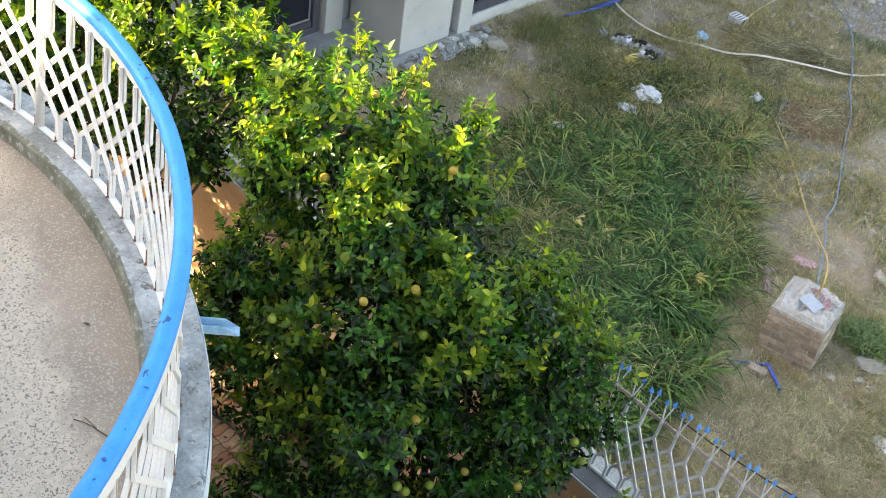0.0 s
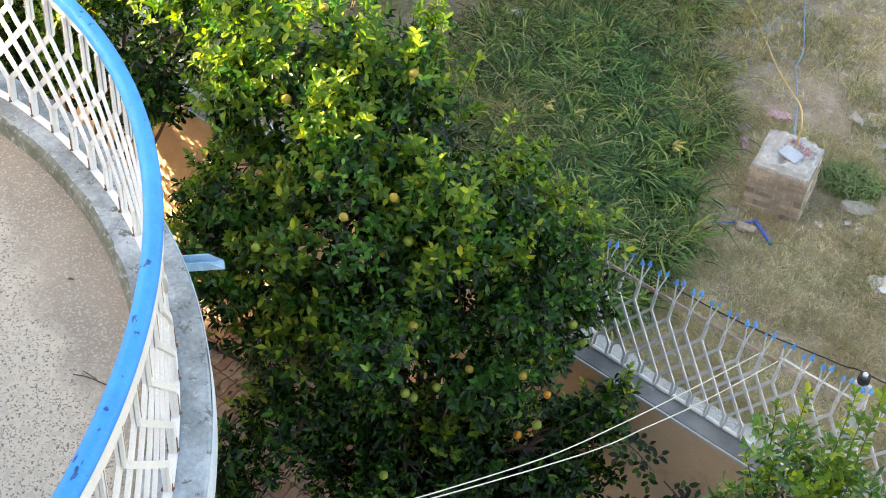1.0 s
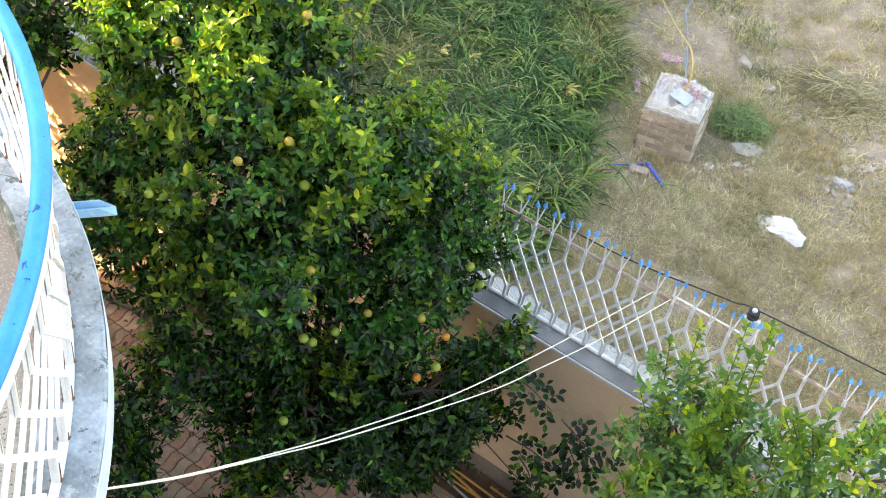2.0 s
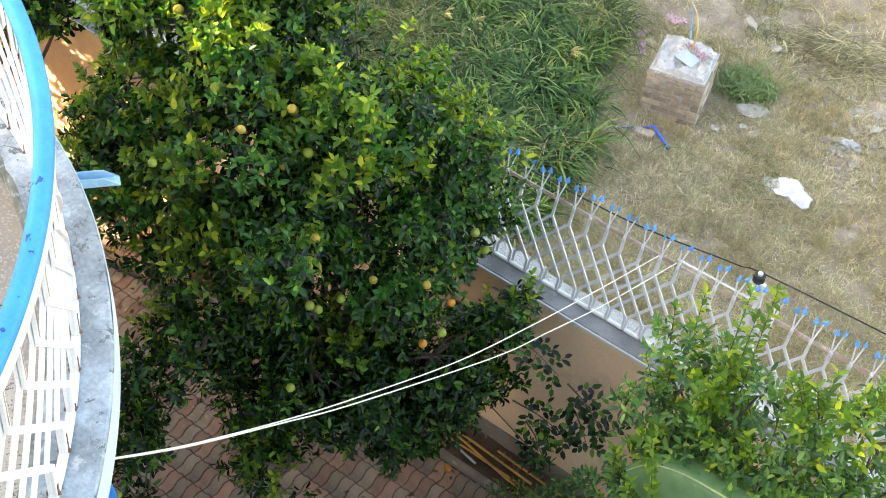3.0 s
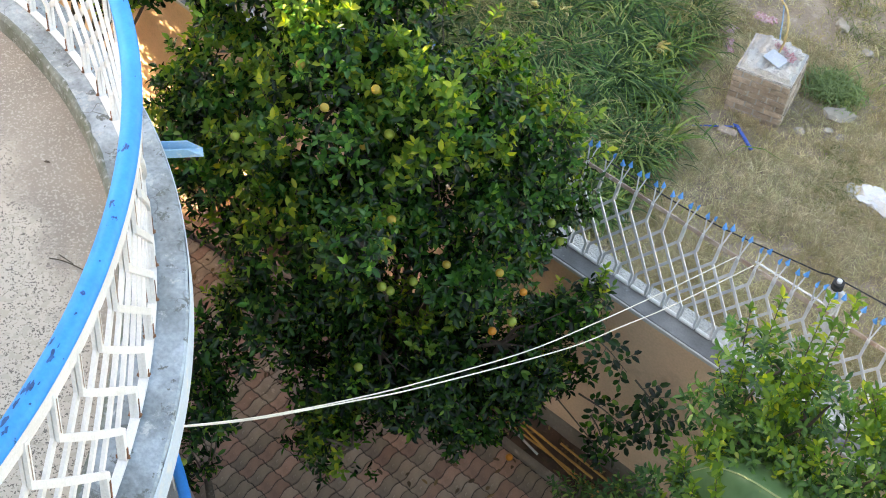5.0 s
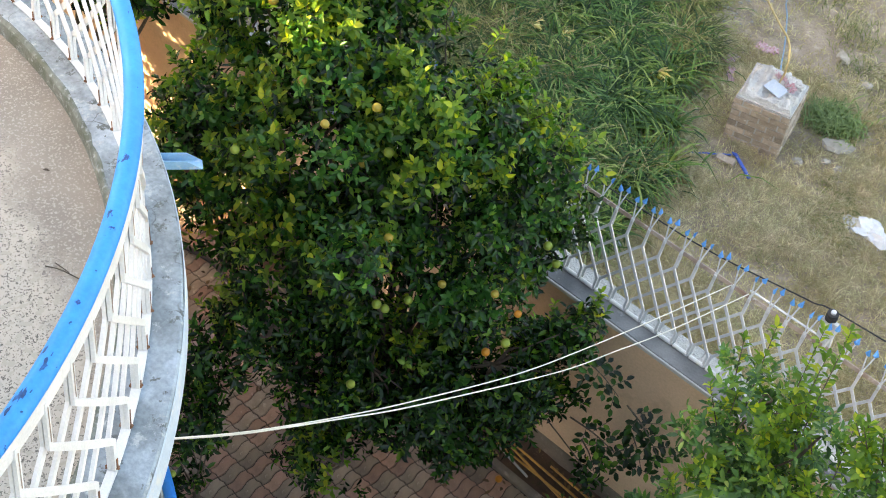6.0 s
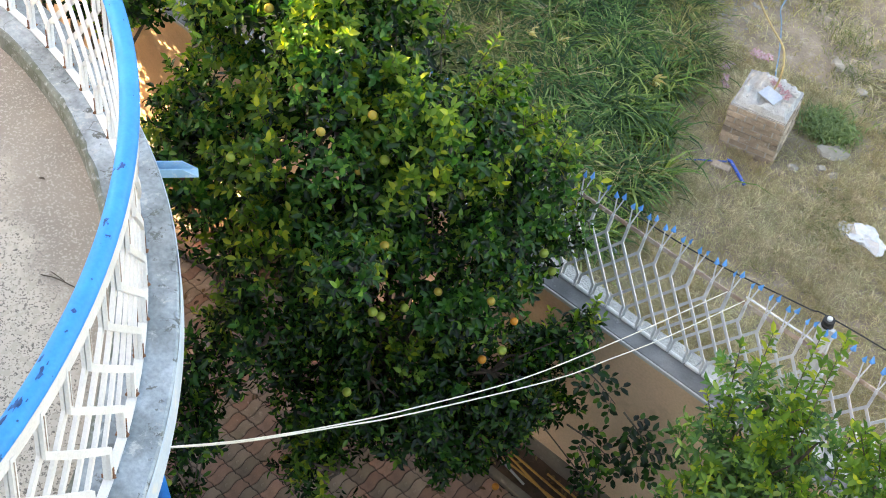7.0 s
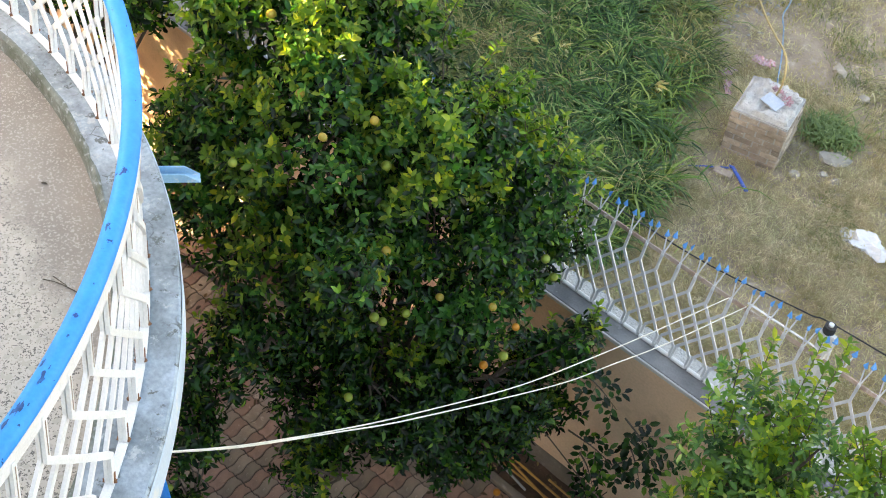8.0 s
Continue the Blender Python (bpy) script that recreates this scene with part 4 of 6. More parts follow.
    add_fruit(t, [(M_FRUIT, "yellow ripening orange", 0.033, [(-4.30, 4.58, 4.80), (-4.24, 4.06, 5.02), (-4.80, 5.3, 5.14), (-4.05, 5.01, 4.55), (-4.34, 4.51, 4.31), (-4.81, 4.4, 4.81), (-3.45, 5.02, 3.28), (-5.23, 4.93, 5.68), (-4.65, 5.16, 5.31), (-5.2, 4.51, 5.18), at(-0.4, 5.95, 3.9), at(0.0, 6.1, 3.3)]),
                  (M_RIPE, "ripe orange fruit", 0.034, [(-3.3, 5.14, 3.08), (-3.38, 4.92, 2.74)]),
                  (M_UNRIPE, "greenish unripe orange", 0.036, [(-4.97, 3.93, 4.37), (-4.28, 4.7, 4.33), (-4.14, 4.68, 4.2), (-3.31, 5.06, 2.79), (-4.06, 4.42, 3.13), (-3.92, 4.61, 3.14), (-4.02, 4.47, 3.07), at(0.75, 6.5, 3.4), at(0.85, 6.6, 3.1), at(-0.6, 5.7, 2.5)])])
    back = [((-8.0, 5.3, 4.55), 0.95), ((-7.1, 5.15, 4.5), 0.7), ((-9.1, 4.9, 4.7), 0.9), ((-10.2, 4.7, 4.9), 1.0), ((-8.6, 5.6, 5.2), 0.8), ((-7.35, 5.45, 5.0), 0.46), ((-7.9, 5.0, 4.0), 0.5), ((-6.85, 5.2, 4.65), 0.32), ((-7.2, 5.0, 4.2), 0.34), ((-9.3, 4.8, 4.0), 0.6), ((-8.55, 4.8, 3.85), 0.42), ((-9.9, 4.8, 3.5), 0.6), ((-8.05, 4.85, 3.8), 0.28), ((-9.3, 4.85, 3.2), 0.4), ((-10.1, 5.1, 2.75), 0.42, 0.6), ((-9.9, 4.85, 2.3), 0.5), ((-10.5, 4.9, 1.7), 0.6), ((-10.1, 4.9, 1.1), 0.4), ((-10.9, 5.0, 2.6), 0.6)]
    # the high share of yellow shoots paints sunlight onto this crown
    citrus_tree("orange_tree", "sunlit orange tree behind the balcony railing", (-8.5, 5.0, 0.0), back, 1.15, 0.09, 8, (M_LEAF, M_SUNLIT_SHOOT, M_FRESH_LIT), 0.75, clump=0.23)
    row = [((-11.6, 5.0, 5.0), 1.1), ((-11.2, 5.2, 3.9), 0.8), ((-12.4, 5.2, 4.2), 1.1), ((-11.9, 5.2, 5.9), 0.8)]
    citrus_tree("orange_tree", "tall sunlit tree further along the yard", (-11.8, 5.3, 0.0), row, 0.7, 0.12, 12, (M_LEAF, M_SUNLIT_SHOOT, M_FRESH_LIT), 0.3, clump=0.28)
    lime = [((-1.42, 5.2, 3.8), 0.27, 0.8), ((-1.05, 5.2, 3.6), 0.3, 0.7), ((-1.45, 5.15, 3.3), 0.32), ((-1.1, 5.1, 3.2), 0.38), ((-0.75, 5.1, 3.3), 0.36), ((-0.55, 5.2, 3.85), 0.2, 0.5), ((-0.25, 5.3, 3.95), 0.28, 0.8), ((-1.1, 5.0, 2.8), 0.42), ((-0.35, 5.1, 3.2), 0.42),
            ((-1.95, 5.2, 1.55), 0.24), ((-2.1, 5.25, 1.15), 0.22), ((-1.75, 5.2, 2.1), 0.17), ((-1.5, 5.15, 2.0), 0.22), ((-1.5, 5.15, 1.6), 0.24), ((-0.5, 4.95, 2.6), 0.5)]
    citrus_tree("lime_tree", "bright green lime tree beside the boundary wall", (-0.9, 5.45, 0.0), lime, 1.5, 0.08, 21, (M_LIME, M_SUNLIT_SHOOT, M_LIME_TIP), 0.2, 0.06, 0.17, slim=0.4,
                sprigs=[((-1.16, 4.5, 3.0), (-1.34, 4.5, 3.85)), ((-1.33, 4.5, 2.9), (-1.4, 4.5, 3.35)), ((-1.74, 5.1, 2.2), (-1.74, 5.1, 2.62)), ((-1.5, 5.2, 3.95), (-1.54, 5.3, 4.4)), ((-1.25, 5.2, 3.85), (-1.27, 5.3, 4.62)), ((-1.1, 5.2, 3.9), (-1.13, 5.3, 4.74)), ((-1.62, 5.2, 3.8), (-1.7, 5.3, 4.15)), ((-1.17, 5.2, 3.8), (-1.19, 5.3, 4.42)), ((-0.35, 5.3, 4.1), (-0.3, 5.42, 4.55)), ((-0.6, 5.2, 3.9), (-0.62, 5.3, 4.35)), ((-0.8, 5.2, 3.6), (-0.86, 5.3, 4.1)), ((-1.6, 5.2, 3.3), (-1.78, 5.25, 3.6)), ((-1.5, 5.1, 2.5), (-1.56, 5.2, 2.85)), ((-1.75, 5.2, 2.15), (-1.83, 5.25, 2.42))])
    shrub = [((-5.0, 3.35, 1.75), 0.24), ((-5.1, 3.35, 1.35), 0.26), ((-4.95, 3.3, 2.05), 0.2), ((-5.2, 3.3, 1.0), 0.22), ((-5.05, 3.35, 2.5), 0.16)]
    s = citrus_tree("citrus_shrub", "small dark citrus shrub below the balcony", (-5.0, 3.3, 0.0), shrub, 0.9, 0.09, 33, (M_LEAF, M_SUNLIT_SHOOT, M_FRESH_LIT), 0.0, 0.04, 0.14, tips=0.0)
    add_fruit(s, [(M_UNRIPE, "greenish unripe orange", 0.03, [(-4.75, 3.35, 1.8), (-4.85, 3.0, 1.5)])])
    small = [((-2.75, 5.5, 0.32), 0.16), ((-2.55, 5.55, 0.38), 0.13)]
    citrus_tree("seedling", "small citrus seedling beside the kerb", (-2.7, 5.6, 0.0), small, 0.9, 0.07, 35, (M_LIME, M_SUNLIT_SHOOT, M_LIME_TIP), 0.0, 0.012, 0.1, tips=0.0)


def build_banana():
    plant = tagged(empty("banana_plant", (-1.0, 4.6, 0.0)), "young banana plant with a broad arching leaf", "plant")
    bm = bmesh.new()
    tube(bm, curve_pts([(-1.0, 4.6, -0.05), (-0.98, 4.62, 0.9), (-0.9, 4.65, 1.7)], 6), [0.1, 0.095, 0.09, 0.085, 0.08, 0.075, 0.07, 0.065, 0.06, 0.055, 0.05, 0.045, 0.04], 10)
    part("stem", bm, M_BANANA, plant, smooth=True)
    for keys, width in (([(-0.9, 4.65, 1.7), (-0.12, 4.5, 2.9), (-0.45, 4.66, 3.46), (-1.02, 4.7, 3.47), (-1.34, 4.7, 3.36), (-1.5, 4.68, 3.16)], 0.62), ([(-0.9, 4.65, 1.7), (-0.5, 4.4, 2.4), (0.1, 4.3, 2.5), (0.6, 4.3, 2.1)], 0.34)):
        pts = curve_pts(keys, 12)
        bm = bmesh.new()
        rows, n = [], len(pts)
        for i, p in enumerate(pts):
            d = (pts[min(i + 1, n - 1)] - pts[max(i - 1, 0)]).normalized()
            side = d.cross(Vector((0, 0, 1))).normalized()
            up = side.cross(d)
            f = max(0.0, (i / (n - 1) - 0.32) / 0.68)
            w = width * 0.5 * max(0.03, min(1.0, (f / 0.3) ** 0.7) * math.sqrt(max(0.0, 1 - f ** 5)))
            rib = 0.004 if i % 2 else -0.004
            near = [bm.verts.new(p - side * w * 0.62 * k - up * (w * 1.05 * k ** 1.25 - rib) + d * 0.16 * w * k) for k in (1, 0.72, 0.42, 0.16)]
            far = [bm.verts.new(p + side * w * 0.75 * k + up * (0.03 * k - w * 0.45 * k ** 2 + rib) + d * 0.16 * w * k) for k in (0.16, 0.42, 0.72, 1)]
            rows.append(near + [bm.verts.new(p)] + far)
        for a, b in zip(rows, rows[1:]):
            for k in range(8):
                bm.faces.new((a[k], a[k + 1], b[k + 1], b[k]))
        part("leaf", bm, M_BANANA, plant, "broad ribbed green leaf", smooth=True)
        bm = bmesh.new()
        tube(bm, [p + Vector((0, 0, 0.002)) for p in pts], [0.011 * (1 - 0.7 * i / n) for i in range(n)], 6)
        part("midrib", bm, M_MIDRIB, plant, "pale yellow-green midrib", smooth=True)


# ---------------------------------------------------------------- building across the plot
def build_far_building():
    b = tagged(empty("building", (-14.0, 15.0, 0)), "unfinished grey rendered building across the plot", "building")
    bm = bmesh.new()
    box(bm, (-26, 6.6, -0.3), (-13.2, 11.80, 7.5))
    box(bm, (-26, 11.804, -0.3), (-12.6, 26, 7.5))
    part("wall", bm, M_CONCRETE, b)
    bm = bmesh.new()
    box(bm, (-13.15, 11.74, -0.3), (-11.96, 12.78, 7.2), 0.01)
    part("pier", bm, M_PALE, b, "pale rendered corner pier")
    # darker grey here puts the gap's shadow into the colour
    bm = bmesh.new()
    box(bm, (-12.598, 12.784, -0.3), (-12.06, 12.916, 7.2))
    part("reveal", bm, M_CONCRETE, b, "recess beside the pier, greyed for the shadow in it")
    bm = bmesh.new()
    box(bm, (-12.6, 12.92, -0.3), (-11.92, 13.21, 7.2), 0.01)
    part("pilaster", bm, M_PALE, b)
    for y0, y1 in ((11.15, 11.49), (8.7, 9.0)):
        bm = bmesh.new()
        box(bm, (-13.2, y0, -0.3), (-13.02, y1, 7.2), 0.01)
        part("pilaster", bm, M_PALE, b)
    bm = bmesh.new()
    box(bm, (-12.6, 13.214, -0.3), (-12.0, 20.0, 0.22), 0.012)
    part("window_sill", bm, M_PALE, b, "long pale sill wall under the windows")
    for i in range(4):
        y = 13.22 + i * 1.7
        bm = bmesh.new()
        box(bm, (-12.598, y, 0.23), (-12.12, y + 1.68, 2.4))
        w = part("window", bm, M_GLASS, b, "dark window")
        bm = bmesh.new()
        for lo, hi in (((-12.116, y, 0.39), (-12.06, y + 0.06, 2.4)), ((-12.116, y + 0.8, 0.39), (-12.06, y + 0.86, 2.4)), ((-12.116, y, 0.225), (-12.04, y + 1.68, 0.385))):
            box(bm, lo, hi, 0.004)
        part("frame", bm, M_FRAME, w)
    bm = bmesh.new()
    box(bm, (-13.198, 9.3, 0.3), (-13.19, 10.95, 2.4))
    w = part("window", bm, M_GLASS, b, "dark window")
    bm = bmesh.new()
    box(bm, (-13.198, 9.2, 0.05), (-13.13, 11.1, 0.16), 0.004)
    box(bm, (-13.198, 9.3, 0.164), (-13.15, 10.98, 0.26), 0.004)
    box(bm, (-13.198, 10.99, 0.164), (-13.13, 11.1, 2.4), 0.004)
    part("frame", bm, M_FRAME, w)
    bm = bmesh.new()
    box(bm, (-26.2, 6.58, 7.5), (-11.85, 26.2, 7.75), 0.02)
    part("roof", bm, M_CONCRETE, b)
    bm = bmesh.new()
    rows = [[bm.verts.new((x + (0.1 * noise.noise(Vector((x, y * 1.3, 3))) if x > -11.9 else 0), y, (0.05 if x < -11.75 else -0.03) + 0.03 * noise.noise(Vector((x * 4, y * 2.5, 1))))) for x in (-13.3, -12.9, -12.4, -12.1, -11.9, -11.74, -11.62)] for y in [10.4 + 0.12 * k for k in range(24)]]
    for a, c in zip(rows, rows[1:]):
        for i in range(6):
            bm.faces.new((a[i], a[i + 1], c[i + 1], c[i]))
    part("apron", bm, M_CONCRETE, b, "spilled grey concrete along the building's foot")
    # rubble and spilled concrete along the foot of the wall
    random.seed(77)
    for i in range(70):
        y = rnd(11.6, 13.5) if i % 3 else rnd(12.2, 13.2)
        s = rnd(0.02, 0.1)
        bm = bmesh.new()
        lump(bm, (0, 0, 0), (s, s * rnd(0.7, 1.5), s * rnd(0.25, 0.5)), i + 1.0, 0.9)
        ob = link_mesh("rubble", bm, M_CONCRETE if i % 5 else M_PALE)
        ob.matrix_basis = pose(-11.8 + rnd(-0.1, 0.2) + 0.25 * random.random() ** 4, y, field_height(-11.8, y) + s * 0.25, 0, 0, rnd(0, 360))
        tagged(ob, "lump of broken concrete at the building's foot", "rubble", "rubble along the building")


# ---------------------------------------------------------------- brick pillar
def rag(spot, length, width, turn, seed, label):
    """A torn, folded strip of thin patterned cloth lying in creases."""
    bm = bmesh.new()
    nx, ny = 22, 10
    def fold(i, j):
        u, v = i / nx, j / ny
        w = Vector((u * 5, v * 3, seed))
        return ((u - 0.5) * length * (1 + 0.3 * noise.noise(w * 0.7)), (v - 0.5 + 0.5 * noise.noise(Vector((u * 3, seed, 7)))) * width, 0.012 + 0.05 * abs(noise.noise(w * 1.3)) + 0.03 * abs(noise.noise(w * 3.1)))
    grid = [[bm.verts.new(fold(i, j)) for j in range(ny + 1)] for i in range(nx + 1)]
    for i in range(nx):
        for j in range(ny):
            edge = min(i, nx - 1 - i, j, ny - 1 - j)
            if noise.noise(Vector((i * 0.7, j * 0.8, seed + 3))) > (0.12 if edge < 2 else 0.34):
                continue
            bm.faces.new((grid[i][j], grid[i + 1][j], grid[i + 1][j + 1], grid[i][j + 1]))
    bmesh.ops.delete(bm, geom=[v for v in bm.verts if not v.link_faces], context="VERTS")
    ob = link_mesh("rag", bm, M_PINK, smooth=True)
    ob.matrix_basis = Matrix.Translation(spot) @ Matrix.Rotation(radians(turn), 4, "Z")
    tagged(ob, label, "rag")


def build_pillar():
    o = Vector((-4.757, 11.205, 0))
    wx, wy, courses, ch = 0.70, 0.70, 8, 0.081
    turn = radians(13)
    p = tagged(empty("brick_pillar", o), "short square brick pier topped with pale mortar", "pillar")
    p.matrix_basis = Matrix.Translation(o) @ Matrix.Rotation(turn, 4, "Z")
    def local(bm):
        bmesh.ops.transform(bm, matrix=p.matrix_basis, verts=bm.verts)
        return bm
    bm = bmesh.new()
    box(bm, (0.014, 0.014, -0.15), (wx - 0.014, wy - 0.014, courses * ch))
    part("core", local(bm), M_MORTAR, p)
    random.seed(4)
    for c in range(courses):
        z = c * ch - 0.02
        off = 0.115 if c % 2 else 0.0
        for side in (0, 1, 2, 3):
            length = wx if side % 2 == 0 else wy
            x = -off if off else 0.0
            while x < length - 0.02:
                x0, x1 = max(0, x), min(length, x + 0.226)
                if x1 - x0 > 0.03:
                    pr = rnd(-0.007, 0.009)
                    lo, hi = {0: ((x0 + .005, -pr, z), (x1 - .005, 0.1, z + ch - 0.011)), 2: ((x0 + .005, wy - 0.1, z), (x1 - .005, wy + pr, z + ch - 0.011)),
                              1: ((wx - 0.1, x0 + .005, z), (wx + pr, x1 - .005, z + ch - 0.011)), 3: ((-pr, x0 + .005, z), (0.1, x1 - .005, z + ch - 0.011))}[side]
                    bm = bmesh.new()
                    box(bm, lo, hi, 0.005)
                    part("brick", local(bm), M_BRICK, p)
                x += 0.236
    bm = bmesh.new()
    n = 26
    def bed(i, j):
        u, v = i / n, j / n
        edge = min(u, 1.0 - u, v * 0.9, (1 - v) * 1.1) + 0.05 * noise.noise(Vector((u * 6, v * 6, 2)))
        k = min(1.0, max(0.0, (edge - 0.035) / 0.045))
        return courses * ch - 0.014 + k * (0.055 + 0.07 * noise.noise(Vector((u * 3, v * 3, 4))) + 0.05 * noise.noise(Vector((u * 8, v * 8, 5)))) + 0.16 * max(0.0, v - 0.66) * (u < 0.75)
    rows = [[bm.verts.new((0.008 + (wx - 0.016) * i / n, 0.008 + (wy - 0.016) * j / n, bed(i, j))) for i in range(n + 1)] for j in range(n + 1)]
    for a, b2 in zip(rows, rows[1:]):
        for i in range(n):
            bm.faces.new((a[i], a[i + 1], b2[i + 1], b2[i]))
    part("mortar_bed", local(bm), M_TOP, p, "rough pale mortar bed")
    for k in range(11):
        bm = bmesh.new()
        sz = rnd(0.035, 0.085)
        lump(bm, (rnd(0.08, wx - 0.08), rnd(0.08, wy - 0.06) if k > 3 else rnd(wy - 0.16, wy - 0.05), courses * ch + 0.035), (sz, sz * rnd(0.7, 1.2), 0.03), k * 1.7, 0.9, 2)
        part("mortar_clod", local(bm), M_TOP, p)
    top = courses * ch + 0.065
    bm = bmesh.new()
    box(bm, (-0.125, -0.09, 0), (0.125, 0.09, 0.012), 0.005, pose(0.38, 0.31, top + 0.01, 9, 4, -22))
    tagged(link_mesh("cardboard_scrap", local(bm), M_SCRAP), "flat blue-white card scrap on top of the brick pier", "scrap")
    for i, (x, y) in enumerate(((0.30, 0.56), (0.40, 0.52), (0.50, 0.45), (0.56, 0.38))):
        rag(p.matrix_basis @ Vector((x, y, top - 0.005)), 0.13, 0.075, -30 + 40 * i, i + 3.0, "crumpled pink and white rag")


def ground_at(x, y, dz=0.0):
    return (x, y, field_height(x, y) + dz)


def build_litter():
    def crumpled(name, x, y, sx, sy, sz, seed, mat, label, category, rough=0.7, lift=0.0):
        bm = bmesh.new()
        lump(bm, (0, 0, 0), (sx, sy, sz), seed, rough, 3)
        for v in bm.verts:
            v.co += Vector((0.12 * sx * noise.noise(v.co * 17 + Vector((5, 0, 0))), 0.12 * sy * noise.noise(v.co * 17), 0.55 * sz * noise.noise(v.co * 16)))
        ob = link_mesh(name, bm, mat)
        ob.matrix_basis = Matrix.Translation(ground_at(x, y, sz * 0.45 + lift))
        return tagged(ob, label, category)
    crumpled("plastic_bag", -2.66, 11.10, 0.25, 0.17, 0.1, 1.3, M_BAG, "crumpled white plastic bag on the dry ground", "bag", 0.9)
    crumpled("plastic_bag", -9.1, 14.25, 0.23, 0.17, 0.07, 2.9, M_BAG, "white plastic sheet scrap in the grass", "bag", 0.8, 0.05)
    crumpled("plastic_bag", -9.0, 13.7, 0.16, 0.09, 0.04, 4.1, M_BAG, "thin pale plastic scrap in the grass", "bag", 0.8, 0.08)
    crumpled("plastic_bag", -9.16, 12.37, 0.14, 0.11, 0.06, 5.1, M_BAG, "small pale plastic scrap caught in the grass", "bag", 0.8, 0.13)
    crumpled("plastic_sheet", -4.82, 8.75, 0.28, 0.22, 0.09, 6.4, M_SHEET, "bunched white plastic sheet behind the fence", "sheet", 0.8)
    crumpled("plastic_bag", -2.46, 12.3, 0.17, 0.06, 0.05, 7.4, M_SHEET, "twisted grey plastic bag among rubble", "bag", 0.9)
    crumpled("plastic_scrap", -4.76, 10.06, 0.09, 0.08, 0.03, 8.4, M_BAG, "small pale scrap in the straw", "scrap", 0.9)
    crumpled("plastic_scrap", -7.96, 15.06, 0.12, 0.08, 0.06, 9.4, M_BAG, "pale plastic scrap in the straw", "scrap", 0.9)
    crumpled("plastic_scrap", -8.04, 15.63, 0.09, 0.11, 0.08, 10.4, M_BAG, "pale plastic scrap in the straw", "scrap", 0.9)
    crumpled("plastic_scrap", -9.72, 16.41, 0.1, 0.09, 0.07, 10.9, M_SPOUT, "crumpled blue plastic scrap", "scrap", 0.9)
    random.seed(91)
    for i in range(16):
        k = i / 15
        crumpled("scrap", -10.6 + 0.75 * k + rnd(-0.12, 0.12), 15.15 + 0.2 * k + rnd(-0.15, 0.15), rnd(0.05, 0.13), rnd(0.04, 0.1), rnd(0.04, 0.08), 20.0 + i, (M_CONCRETE, M_BLACK, M_BAG, M_COPING)[i % 4], "crumpled scrap in a small heap of rubbish", "scrap", 1.0)
    for i, (x0, y0, x1, y1) in enumerate(((-11.4, 14.83, -11.2, 15.9), (-11.32, 15.4, -11.17, 16.4), (-11.24, 15.5, -11.1, 16.6))):
        bm = bmesh.new()
        tube(bm, [ground_at(x0, y0, 0.06 + 0.03 * i), ground_at(x1, y1, 0.06 + 0.03 * i)], 0.014, 8)
        tagged(link_mesh("pipe", bm, M_PIPE, smooth=True), "length of blue plastic pipe on the ground", "pipe", "blue pipes")
    crate = tagged(empty("crate", ground_at(-9.72, 17.37)), "small pale slatted crate lying on the plot", "crate")
    for k in range(5):
        bm = bmesh.new()
        box(bm, (-9.86 + 0.06 * k, 17.27, 0.12), (-9.83 + 0.06 * k, 17.48, 0.13), 0.002)
        part("slat", bm, M_BAG, crate)
    for k in (17.28, 17.45):
        bm = bmesh.new()
        box(bm, (-9.86, k, 0.0), (-9.58, k + 0.02, 0.118), 0.002)
        part("side", bm, M_BAG, crate)
    rag(ground_at(-5.3, 12.15, 0.06), 0.3, 0.08, 122, 11.0, "dirty pink rag beside the brick pier")
    rag(ground_at(-5.5, 12.45, 0.06), 0.22, 0.13, 80, 12.0, "dirty pink rag beside the brick pier")
    rag(ground_at(-5.28, 12.97, 0.06), 0.28, 0.16, 12, 13.0, "dirty pink rag on the straw")
    rag(ground_at(-5.3, 10.06, 0.08), 0.18, 0.14, 30, 14.0, "faded rag in the grass")
    # elbowed blue pipe and loose brick
    bm = bmesh.new()
    tube(bm, [ground_at(-4.92, 10.56, 0.03), ground_at(-4.47, 10.98, 0.05)], 0.011, 8)
    tube(bm, [ground_at(-4.49, 11.0, 0.05), ground_at(-4.44, 11.02, 0.05), ground_at(-4.1, 10.8, 0.03)], 0.022, 8)
    tagged(link_mesh("bent_pipe", bm, M_PIPE, smooth=True), "bent blue plastic pipe on the ground", "pipe")
    bm = bmesh.new()
    box(bm, (-0.115, -0.055, 0), (0.115, 0.055, 0.07), 0.008)
    ob = link_mesh("loose_brick", bm, M_BRICK)
    ob.matrix_basis = Matrix.Translation(ground_at(-4.48, 10.86)) @ pose(0, 0, 0, 4, 0, 12)
    tagged(ob, "single reddish brick lying by the pipe", "brick")
    # loose stones
    random.seed(15)
    spots = [(-3.66, 12.06, 0.17), (-3.87, 11.5, 0.08), (-3.62, 11.75, 0.06), (-3.45, 11.75, 0.06), (-4.0, 13.33, 0.11), (-4.5, 13.61, 0.12), (-4.2, 13.1, 0.08), (-3.3, 11.6, 0.06), (-11.37, 13.26, 0.2)]
    spots += [(random.gauss(-2.35, 0.35), random.gauss(12.5, 0.5), 0.018 + 0.05 * random.random() ** 2) for _ in range(110)] + [(rnd(-9, -2), rnd(8.5, 19), rnd(0.015, 0.035)) for _ in range(90)]
